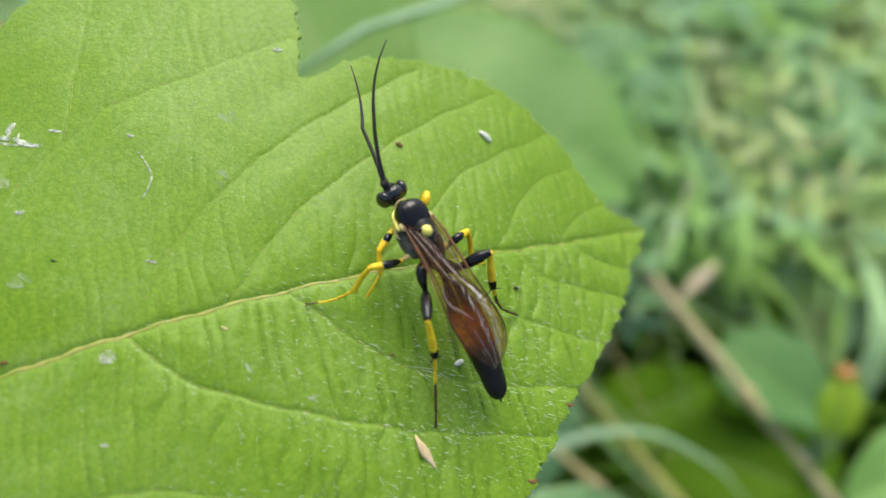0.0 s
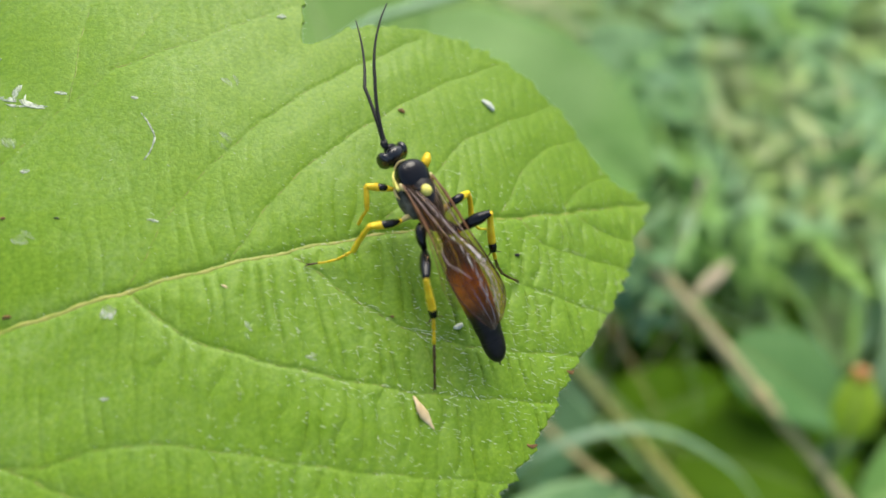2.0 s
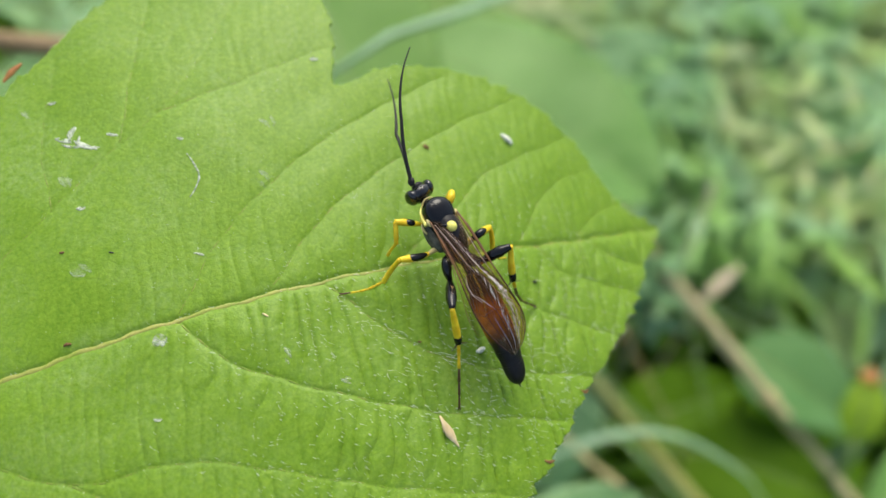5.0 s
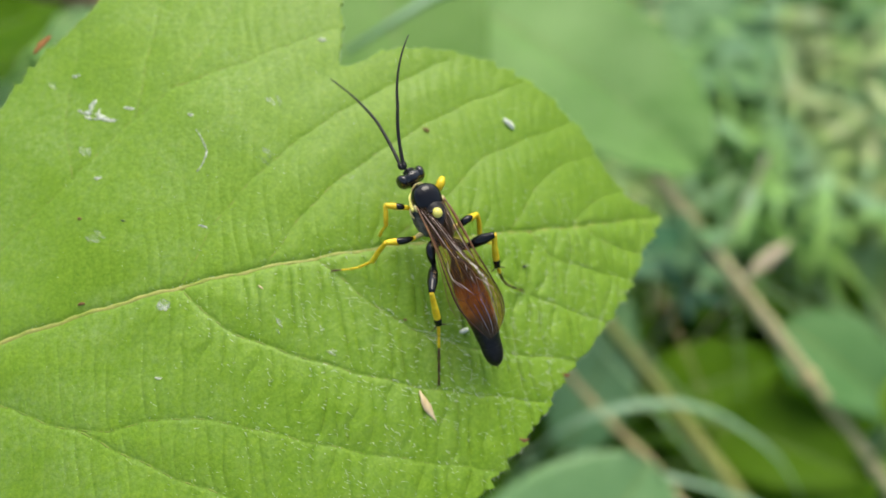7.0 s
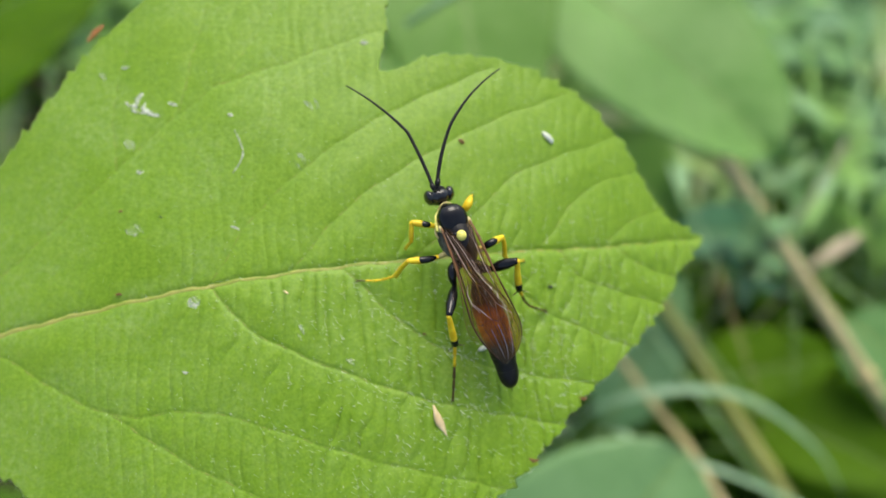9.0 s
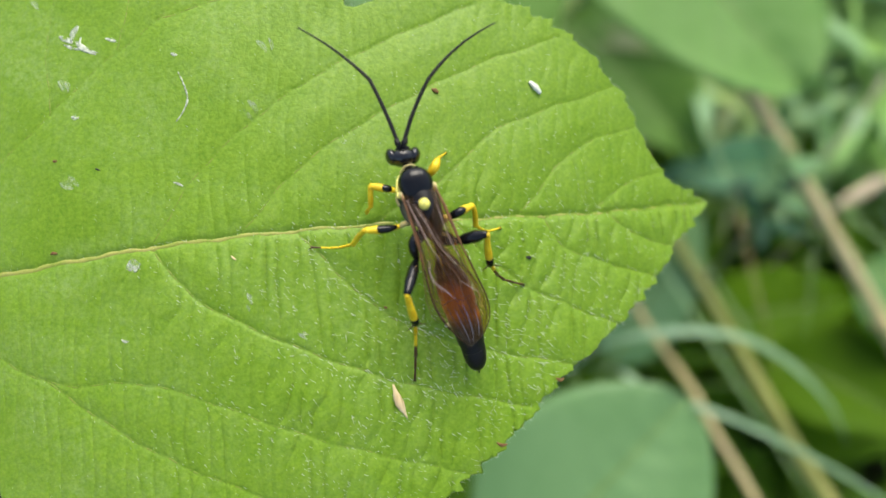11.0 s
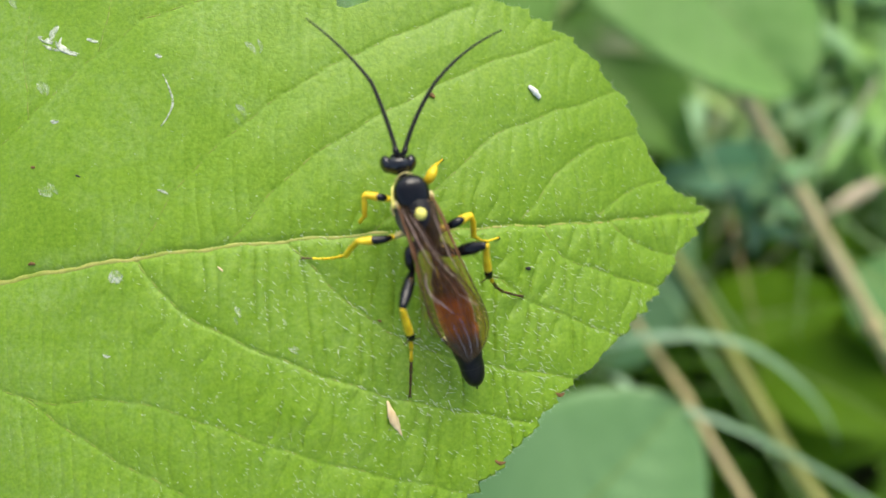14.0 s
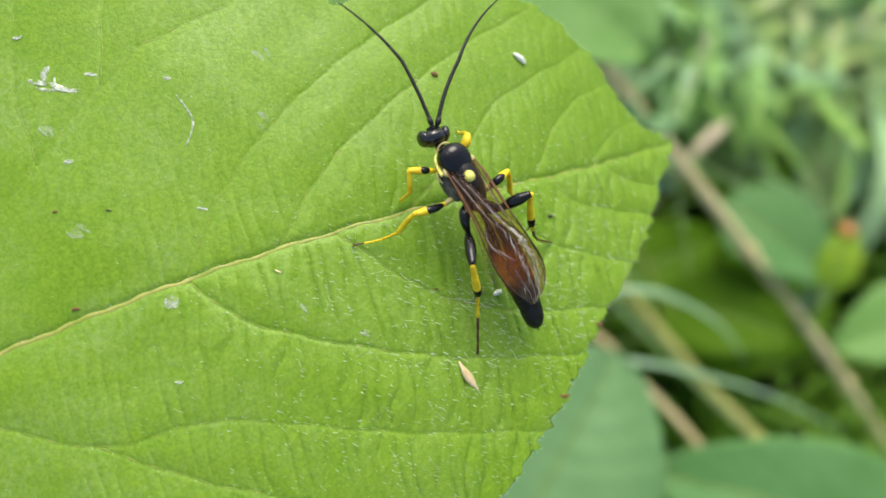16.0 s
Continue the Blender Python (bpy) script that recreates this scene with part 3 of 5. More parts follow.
smear("dropping", [((-20.3, 22.0), (-20.7, 21.4), (-20.75, 20.9), 0.26), ((-21.7, 21.5), (-21.2, 21.2), (-20.6, 20.8), 0.20), ((-21.4, 20.9), (-20.7, 20.5), (-20.0, 20.3), 0.12),
                   ((-20.6, 21.0), (-20.0, 20.4), (-19.1, 19.8), 0.22), ((-20.1, 21.2), (-20.2, 20.7), (-19.6, 20.1), 0.10), ((-19.9, 20.1), (-19.5, 20.1), (-18.9, 19.9), 0.09)],
      FILM, "white dried dropping smeared on the leaf", "dropping")
smear("smudge", [((-21.8, 18.5), (-21.5, 18.1), (-21.4, 17.6), 0.34), ((-21.3, 18.3), (-21.1, 17.9), (-21.2, 17.5), 0.2)], FAINT, "faint bluish white smudge on the leaf", "spot")
smear("smudge", [((-21.9, 11.6), (-21.5, 11.4), (-21.0, 11.0), 0.36), ((-21.3, 11.9), (-20.9, 11.5), (-20.6, 11.1), 0.2)], FAINT, "faint bluish white smudge on the leaf", "spot")
smear("smudge", [((-8.5, 19.4), (-8.1, 19.0), (-7.9, 18.5), 0.2), ((-7.7, 19.5), (-7.5, 19.0), (-7.6, 18.6), 0.14)], FAINT, "faint white scuff on the leaf", "spot")
smear("smudge", [((-9.3, 15.5), (-8.9, 15.0), (-8.8, 14.5), 0.2), ((-9.6, 14.9), (-9.3, 14.5), (-9.1, 14.1), 0.14)], FAINT, "faint white scuff on the leaf", "spot")
smear("smudge", [((-10.3, 3.3), (-10.1, 2.9), (-10.0, 2.5), 0.17), ((-10.5, 2.7), (-10.3, 2.4), (-10.2, 2.1), 0.1)], FAINT, "faint white scuff on the leaf", "spot")
smear("smudge", [((-7.4, 0.5), (-7.1, 0.3), (-6.8, 0.0), 0.15), ((-7.1, 0.6), (-6.9, 0.4), (-6.7, 0.3), 0.1)], FAINT, "faint white scuff on the leaf", "spot")
smear("smudge", [((-23.7, 24.4), (-23.4, 24.1), (-23.2, 23.7), 0.22)], FAINT, "faint bluish white smudge on the leaf", "spot")
crumb("dropping_fleck", [(-18.4, 20.8), (-18.0, 20.65), (-17.7, 20.5)], [0.05, 0.16, 0.05], FILM, "white dried fleck on the leaf", "dropping", 0.15)
crumb("thread", [(-13.6, 17.8), (-13.3, 17.0), (-13.1, 15.95), (-13.5, 15.1), (-13.95, 14.6)], [0.03, 0.06, 0.08, 0.05, 0.03], FILM, "curled white thread lying on the leaf", "thread", 0.4)
crumb("white_stain", [(-17.7, 5.9), (-17.35, 5.7), (-17.0, 5.5)], [0.3, 0.46, 0.3], MILKY, "chalky white spot beside the midrib", "spot", 0.08)
crumb("white_fleck", [(-20.95, 15.8), (-20.7, 15.73), (-20.4, 15.7)], [0.06, 0.17, 0.06], FILM, "small white fleck on the leaf", "speck", 0.2)
crumb("white_fleck", [(-14.0, 19.1), (-13.8, 19.0), (-13.6, 18.9)], [0.05, 0.15, 0.05], FILM, "small white fleck on the leaf", "speck", 0.2)
crumb("tan_bit", [(-11.1, 5.7), (-10.95, 5.55), (-10.8, 5.4)], [0.03, 0.07, 0.03], HUSK, "tiny tan bit lying on the leaf", "crumb", 0.6)
crumb("rust_speck", [(-1.9, 1.6), (-1.78, 1.54), (-1.66, 1.5)], [0.03, 0.08, 0.03], RUST, "tiny rust-brown speck on the leaf", "speck", 0.5)
crumb("dark_speck", [(-19.4, 12.15), (-19.27, 12.08), (-19.1, 12.0)], [0.03, 0.06, 0.03], SOOT, "tiny black speck on the leaf", "speck", 0.6)
crumb("rust_speck", [(-22.35, 13.05), (-22.2, 13.0), (-22.05, 13.0)], [0.04, 0.09, 0.04], RUST, "tiny rust-brown speck on the leaf", "speck", 0.5)
crumb("white_fleck", [(-14.4, 10.7), (-14.1, 10.6), (-13.8, 10.4)], [0.03, 0.1, 0.03], FILM, "tiny white fleck on the leaf", "speck", 0.5)
crumb("white_fleck", [(-3.9, 23.7), (-3.6, 23.7), (-3.3, 23.6)], [0.05, 0.2, 0.05], FILM, "small white fleck on the leaf lobe", "speck", 0.3)
crumb("white_fleck", [(-21.9, 24.5), (-21.6, 24.4), (-21.3, 24.4)], [0.05, 0.16, 0.05], FILM, "small white fleck on the leaf lobe", "speck", 0.3)
crumb("white_fleck", [(-18.5, 1.1), (-18.3, 1.0), (-18.0, 0.95)], [0.03, 0.12, 0.03], FILM, "tiny white fleck on the leaf", "speck", 0.4)

# ---- the wasp: built in the leaf's axes around its footing ----
FOOTING = Vector((1.0, 6.0, -1.6))
WASP = thing("wasp", LEAF_AT + LEAF_TURN.to_3x3() @ FOOTING, "slender black and yellow wasp with folded amber wings on the leaf", "wasp", turn=LEAF_TURN)


def wv(p):
    return Vector(p) - FOOTING


def limb(points, radii, n=14, sides=10, flat=1.0):
    return tube(spline([wv(p) for p in points], n), along(radii, n), sides, flat)


AXIS = Matrix.Rotation(radians(14), 4, "Z")

# thorax and its plates
part("thorax", tube(spline([wv(p) for p in [(0.12, 9.85, 2.0), (0.3, 9.35, 2.15), (0.5, 8.7, 2.2), (0.75, 8.0, 2.3), (0.95, 7.3, 2.4), (1.15, 6.6, 2.25), (1.35, 5.9, 2.05), (1.5, 5.35, 1.9)]], 32),
                    along([0.24, 0.46, 0.88, 1.04, 1.0, 0.92, 0.72, 0.3], 32), 24, 1.18), BLACK_DULL, WASP)
SCUTUM_BM = ball(Vector((0, 0, 0)), (1, 1, 1), None, 40)
for v in SCUTUM_BM.verts:  # squarer than an egg, with two shallow furrows that run backwards
    d = v.co.copy()
    v.co = d / (abs(d.x) ** 2.6 + abs(d.y) ** 2.6 + abs(d.z) ** 2.6) ** (1 / 2.6)
    v.co *= 1 - 0.05 * max(0, d.z) * sum(math.exp(-(((v.co.x - 0.42 * k) / 0.10) ** 2)) for k in (-1, 1)) * min(1, max(0, v.co.y + 0.3))
    v.co.x *= 1 - 0.13 * max(0, v.co.y) ** 2
SCUTUM_BM.transform(Matrix.Translation(wv((0.53, 8.56, 2.84))) @ AXIS @ Matrix.Rotation(radians(14), 4, "X") @ Matrix.Diagonal((1.02, 1.06, 0.80, 1)))
part("scutum", SCUTUM_BM, BLACK, WASP, "glossy black back plate")
part("collar", tube(spline([wv(p) for p in [(-0.45, 8.2, 2.75), (-0.5, 8.9, 2.45), (-0.15, 9.45, 2.35), (0.35, 9.65, 2.45)]], 14), along([0.11, 0.09, 0.04, 0.02], 14), 8), LEMON, WASP, "thin yellow collar line")
part("collar", tube(spline([wv(p) for p in [(1.45, 8.75, 2.75), (1.2, 9.35, 2.5), (0.8, 9.65, 2.4)]], 12), along([0.08, 0.05, 0.02], 12), 8), LEMON, WASP, "thin yellow collar line")
part("collar", tube(spline([wv(p) for p in [(-0.32, 9.38, 2.5), (0.02, 9.72, 2.62), (0.42, 9.80, 2.62), (0.80, 9.62, 2.5)]], 14), along([0.04, 0.055, 0.055, 0.04], 14), 8), PALE_YELLOW, WASP, "pale rim behind the head")
part("scutellum", ball(wv((0.86, 7.32, 3.55)), (0.34, 0.36, 0.34), AXIS, 18), LEMON, WASP, "bright yellow shield spot")
part("scutellum_ridge", tube(spline([wv(p) for p in [(0.1, 7.55, 3.3), (0.5, 7.42, 3.6), (0.75, 7.35, 3.5)]], 10), along([0.06, 0.1, 0.08], 10), 8), BLACK, WASP)
part("tegula", ball(wv((-0.33, 7.95, 3.05)), (0.17, 0.28, 0.16), AXIS, 14), PALE_YELLOW, WASP, "pale wing-base scale")
part("tegula", ball(wv((1.55, 8.35, 3.0)), (0.22, 0.32, 0.2), AXIS, 14), PALE_YELLOW, WASP, "pale wing-base scale")
part("flank", ball(wv((0.12, 7.35, 2.05)), (0.60, 1.2, 0.68), AXIS, 18), FLANK, WASP, "grey downy flank")
part("pleuron_mark", tube(spline([wv(p) for p in [(-0.52, 8.75, 2.55), (-0.56, 8.3, 2.75), (-0.5, 7.85, 2.85)]], 10), along([0.05, 0.12, 0.14], 10), 8), LEMON, WASP, "yellow mark before the wing")
part("pleuron_mark", tube(spline([wv(p) for p in [(-0.6, 8.2, 2.35), (-0.62, 7.8, 2.4), (-0.5, 7.45, 2.5)]], 10), along([0.05, 0.09, 0.05], 10), 8), PALE_YELLOW, WASP, "pale mark under the wing")
part("pleuron_spot", ball(wv((-0.42, 8.5, 2.2)), (0.12, 0.3, 0.2), AXIS, 12), LEMON, WASP, "yellow side spot")
part("waist", tube(spline([wv(p) for p in [(1.42, 5.6, 1.95), (1.55, 5.0, 2.05), (1.75, 4.4, 2.1)]], 10), along([0.22, 0.2, 0.34], 10), 14), BLACK, WASP)
SEGMENTS = [  # hind body: front, back, radii
    ((1.72, 4.5, 2.1), (2.05, 3.3, 1.95), (0.30, 0.55, 0.78), BANDED, "dark brown body segment"),
    ((2.03, 3.35, 1.95), (2.42, 2.0, 1.6), (0.78, 0.98, 1.04), BANDED, "reddish-orange body segment"),
    ((2.4, 2.05, 1.6), (2.8, 0.7, 1.15), (1.04, 1.06, 1.03), BANDED, "reddish-orange body segment"),
    ((2.78, 0.75, 1.15), (3.12, -0.5, 0.68), (1.02, 0.97, 0.90), BANDED, "orange body segment fading to black"),
    ((3.1, -0.45, 0.68), (3.34, -1.5, 0.22), (0.89, 0.83, 0.76), BLACK_DULL, ""),
    ((3.33, -1.45, 0.24), (3.66, -3.05, -0.5), (0.75, 0.74, 0.73, 0.71, 0.68, 0.64, 0.58, 0.48, 0.34, 0.04), BLACK_DULL, ""),
]
for a, b, r, mat, label in SEGMENTS:
    lip = [r[0] * 0.99, *r[1:], r[-1] * 0.975]
    part("body_segment", tube([wv(a).lerp(wv(b), k / 19) for k in range(20)], along(lip, 20), 24, 0.84), mat, WASP, label)

# head: turns on the neck, so it has its own origin
HEAD_AT = wv((-0.02, 10.34, 2.15))
HEAD = part("head", ball(Vector((0, 0, 0)), (0.84, 0.56, 0.78), None, 24), BLACK_EYE, WASP)
for s in (-1, 1):
    part("eye", ball(Vector((0.67 * s, 0.07, 0.02)), (0.37, 0.52, 0.67), Matrix.Rotation(radians(-16 * s), 4, "Z"), 18), BLACK_EYE, HEAD, "bulging black eye")
part("face", ball(Vector((0, 0.22, -0.28)), (0.42, 0.26, 0.34), None, 14), PALE_YELLOW, HEAD, "pale yellow face")
part("jaw", ball(Vector((0, 0.12, -0.58)), (0.24, 0.2, 0.14), None, 12), YELLOW, HEAD)
part("brow", tube(spline([(-0.38, 0.38, 0.34), (0, 0.46, 0.44), (0.38, 0.38, 0.34)], 8), along([0.14, 0.22, 0.14], 8), 8), BLACK_DULL, HEAD)
for dx, dy in ((-0.12, 0.0), (0.12, 0.0), (0, 0.1)):
    part("ocellus", ball(Vector((dx, dy, 0.755)), (0.06, 0.06, 0.05), None, 10), BLACK, HEAD)


# antennae: a lower and an upper piece, each along +y with a slight bend
def feeler(side, length, r0, r1, bend, rings, scape):
    n = rings * 2 + 1
    path = [Vector((-side * bend * 4 * (k / (n - 1)) * (1 - k / (n - 1)), length * k / (n - 1), 0)) for k in range(n)]
    radii = [(r0 + (r1 - r0) * k / (n - 1)) * (1.0 if k % 2 else 0.88) for k in range(n)]
    bm = tube(path, radii, 8)
    if scape:
        tube(spline([(0, -0.1, 0), (0, 0.15, 0), (0, 0.42, 0)], 7), along([0.12, 0.2, 0.13], 7), 10, bm=bm)
    return bm


FEELERS = {}
for side in (-1, 1):
    low = part("antenna", feeler(side, 4.25, 0.138, 0.118, 0.16 if side > 0 else 0.08, 17, True), BLACK_DULL, WASP)
    high = part("antenna_tip", feeler(side, 5.1, 0.118, 0.040, 0.32 if side > 0 else 0.2, 24, False), BLACK_DULL, low, "thin ringed antenna end")
    FEELERS[side] = (low, high)


# legs
def leg(name, coxa, femur, tibia, tarsus, mats, radii, dark=None, label=""):
    """Coxa as the leg's own mesh; femur, tibia and jointed tarsus under it."""
    ob = part(name, limb(*coxa), mats[0], WASP, label)
    part("femur", limb(*femur), mats[1], ob)
    part("tibia", limb(*tibia), mats[2], ob)
    if dark:
        for pts, rr in dark:
            part("dark_mark", limb(pts, rr, 10), BLACK, ob, "black patch")
    joints = spline([wv(p) for p in tarsus[0]], 6)
    for k in range(5):
        seg = [joints[k].lerp(joints[k + 1], w / 3) for w in range(4)]
        r = tarsus[1] * (1 - 0.1 * k)
        part("tarsus_joint", tube(seg, [r * 0.75, r * 0.9, r, r * 1.12], 8), mats[3] if k < tarsus[2] else mats[4], ob)
    if "hind" in name:
        knee, heel = wv(tibia[0][0]), wv(tibia[0][-1])
        run = (heel - knee).normalized()
        for s in (-1, 1):
            q = run.cross(Vector((0, 0, 1))).normalized() * s
            part("spur", tube([heel, heel + run * 0.25 + q * 0.3, heel + run * 0.42 + q * 0.62], [0.05, 0.04, 0.012], 6), BROWN, ob, "fine brown spur")
        base = wv(femur[0][0])
        part("trochanter", ball(base, (0.2, 0.24, 0.2), None, 12), ORANGE, ob, "small orange joint")
    end, back = joints[5], joints[4]
    d = (end - back).normalized()
    for s in (-1, 1):
        q = d.cross(Vector((0, 0, 1))).normalized() * s
        part("claw", tube(spline([end, end + d * 0.12 + q * 0.08, end + d * 0.2 + q * 0.09 - Vector((0, 0, 0.07))], 5), along([0.05, 0.035, 0.01], 5), 6), BROWN, ob)
    return ob


leg("hind_leg", ([(0.75, 5.75, 2.0), (0.2, 5.3, 2.55), (0.1, 4.75, 2.4), (0.26, 4.3, 2.0)], [0.36, 0.40, 0.30, 0.18]),
    ([(0.27, 4.35, 1.95), (-0.05, 3.6, 2.5), (-0.6, 2.25, 3.35)], [0.16, 0.34, 0.36, 0.2], 16), ([(-0.6, 2.3, 3.35), (-0.42, 1.5, 2.5), (-0.14, 0.5, 1.3)], [0.16, 0.21, 0.26, 0.22], 16),
    ([(-0.14, 0.55, 1.35), (-0.2, -1.2, -0.2), (-0.34, -3.2, -1.76)], 0.125, 2), (BLACK, BLACK, YELLOW, YELLOW, BROWN), None,
    [([(-0.22, 0.82, 1.68), (-0.18, 0.65, 1.48), (-0.13, 0.46, 1.26)], [0.255, 0.272, 0.235])], "black hind leg with yellow shin")
leg("hind_leg", ([(1.7, 5.6, 1.9), (2.2, 5.3, 1.9), (2.7, 5.1, 2.05)], [0.4, 0.45, 0.2]),
    ([(2.65, 5.1, 2.05), (3.4, 5.2, 2.75), (4.35, 5.3, 3.4)], [0.18, 0.36, 0.38, 0.2], 16), ([(4.35, 5.32, 3.4), (4.45, 4.6, 2.5), (4.68, 3.6, 1.35)], [0.16, 0.2, 0.25, 0.21], 16),
    ([(4.67, 3.65, 1.4), (5.7, 2.7, -0.9), (7.4, 2.15, -2.48)], 0.12, 1), (BLACK, BLACK, YELLOW, YELLOW, BROWN), None,
    [([(4.6, 3.95, 1.75), (4.64, 3.75, 1.55), (4.69, 3.56, 1.3)], [0.245, 0.262, 0.225])], "black hind leg with yellow shin")
leg("middle_leg", ([(0.4, 6.6, 1.8), (-0.2, 6.45, 2.0), (-0.6, 6.3, 1.95)], [0.26, 0.2, 0.13]),
    ([(-0.55, 6.32, 1.95), (-1.4, 6.2, 2.05), (-2.65, 6.2, 2.35)], [0.13, 0.24, 0.26, 0.17], 14), ([(-2.62, 6.22, 2.35), (-3.0, 6.0, 1.3), (-3.45, 5.6, 0.15)], [0.15, 0.17, 0.18], 14),
    ([(-3.42, 5.62, 0.18), (-4.5, 5.55, -0.75), (-6.02, 5.75, -1.2)], 0.095, 4), (PALE_YELLOW, YELLOW, YELLOW, YELLOW, BROWN), None,
    [([(-0.75, 6.28, 2.04), (-1.4, 6.2, 2.12), (-2.2, 6.2, 2.31)], [0.12, 0.225, 0.262, 0.25, 0.06])], "yellow middle leg with black thigh patch")
leg("middle_leg", ([(1.5, 6.6, 1.9), (2.0, 6.5, 2.1), (2.4, 6.55, 2.4)], [0.3, 0.3, 0.15]),
    ([(2.3, 6.52, 2.35), (3.0, 6.8, 2.6), (3.85, 7.15, 2.35)], [0.13, 0.26, 0.26, 0.17], 14), ([(3.82, 7.12, 2.35), (3.98, 6.7, 1.9), (4.08, 6.0, 1.1)], [0.15, 0.17, 0.18], 14),
    ([(4.07, 6.02, 1.15), (5.0, 5.75, -0.6), (6.15, 6.0, -2.0)], 0.115, 5), (PALE_YELLOW, YELLOW, YELLOW, YELLOW, BROWN), None,
    [([(2.4, 6.56, 2.46), (2.9, 6.76, 2.7), (3.45, 6.98, 2.62)], [0.18, 0.27, 0.26, 0.1])], "yellow middle leg with black thigh patch")
leg("front_leg", ([(0.9, 9.0, 1.8), (1.15, 9.05, 2.0), (1.45, 9.15, 2.2)], [0.26, 0.24, 0.14]),
    ([(1.4, 9.12, 2.15), (1.75, 9.55, 2.55), (2.0, 10.0, 2.5)], [0.15, 0.27, 0.29, 0.19], 14), ([(1.98, 9.98, 2.45), (2.2, 10.3, 1.5), (2.4, 10.5, 0.6)], [0.13, 0.12, 0.11], 14),
    ([(2.39, 10.49, 0.65), (2.65, 10.8, -0.5), (3.0, 11.15, -1.5)], 0.09, 5), (PALE_YELLOW, YELLOW, YELLOW, YELLOW, BROWN), None, None, "yellow front leg")

# the moving front leg: thigh, shin and foot are rigid pieces along +y
FORE = part("front_leg", tube(spline([(0, -0.1, 0), (0, 0.5, 0.02), (0, 1.2, 0.04), (0, 1.8, 0)], 14), along([0.12, 0.2, 0.25, 0.17], 14), 10), YELLOW, WASP, "yellow front leg with black thigh patch")
part("dark_mark", tube(spline([(0, 0.35, 0.06), (0, 0.8, 0.1), (0, 1.3, 0.09)], 10), along([0.06, 0.21, 0.23, 0.2, 0.05], 10), 10), BLACK, FORE, "black patch")
SHIN = part("tibia", tube(spline([(0, 0, 0), (0, 0.7, 0.03), (0, 1.5, 0)], 12), along([0.15, 0.17, 0.17, 0.14], 12), 10), YELLOW, FORE)
FOOT_BM = bmesh.new()
for k in range(5):
    tube([Vector((0, 0.36 * k + 0.12 * w, -0.02 * k * k)) for w in range(4)], [0.075, 0.09, 0.1, 0.112], 8, bm=FOOT_BM)
FOOT = part("tarsus", FOOT_BM, YELLOW, FORE, "jointed yellow foot")


# wings: lofted between the leading and the trailing edge
def wing(name, lead, trail, mat, drop, veins, label):
    n, m = 36, 25
    a, b = spline([wv(p) for p in lead], n), spline([wv(p) for p in trail], n)
    bm = bmesh.new()
    grid = []
    for i in range(n):
        row = []
        for j in range(m):
            w = j / (m - 1)
            p = a[i].lerp(b[i], w)
            ease = math.sin(math.pi * i / (n - 1))
            p.z += 0.34 * math.sin(math.pi * w) * ease + 0.035 * math.sin(w * 24 + 5 * (i / n) ** 2) * ease * min(1, 1.6 * i / n + 0.2) - drop
            row.append(p)
        grid.append(row)
    vs = [[bm.verts.new(p) for p in row] for row in grid]
    for i in range(n - 1):
        for j in range(m - 1):
            bm.faces.new((vs[i][j], vs[i][j + 1], vs[i + 1][j + 1], vs[i + 1][j]))
    ob = part(name, bm, mat, WASP, label)

    def on(u, w):
        i, j = u * (n - 1), w * (m - 1)
        i0, j0 = min(int(i), n - 2), min(int(j), m - 2)
        p = grid[i0][j0].lerp(grid[i0 + 1][j0], i - i0)
        q = grid[i0][j0 + 1].lerp(grid[i0 + 1][j0 + 1], i - i0)
        return p.lerp(q, j - j0)

    for path, r, vm in veins:
        pts = [on(u, w) + Vector((0, 0, 0.02)) for u, w in zip(along([q[0] for q in path], 22), along([q[1] for q in path], 22))]
        part("wing_line", tube(pts, along([r * 0.5, r, r * 0.9, r * 0.3], 22), 6, 0.5), vm, ob)
    return ob


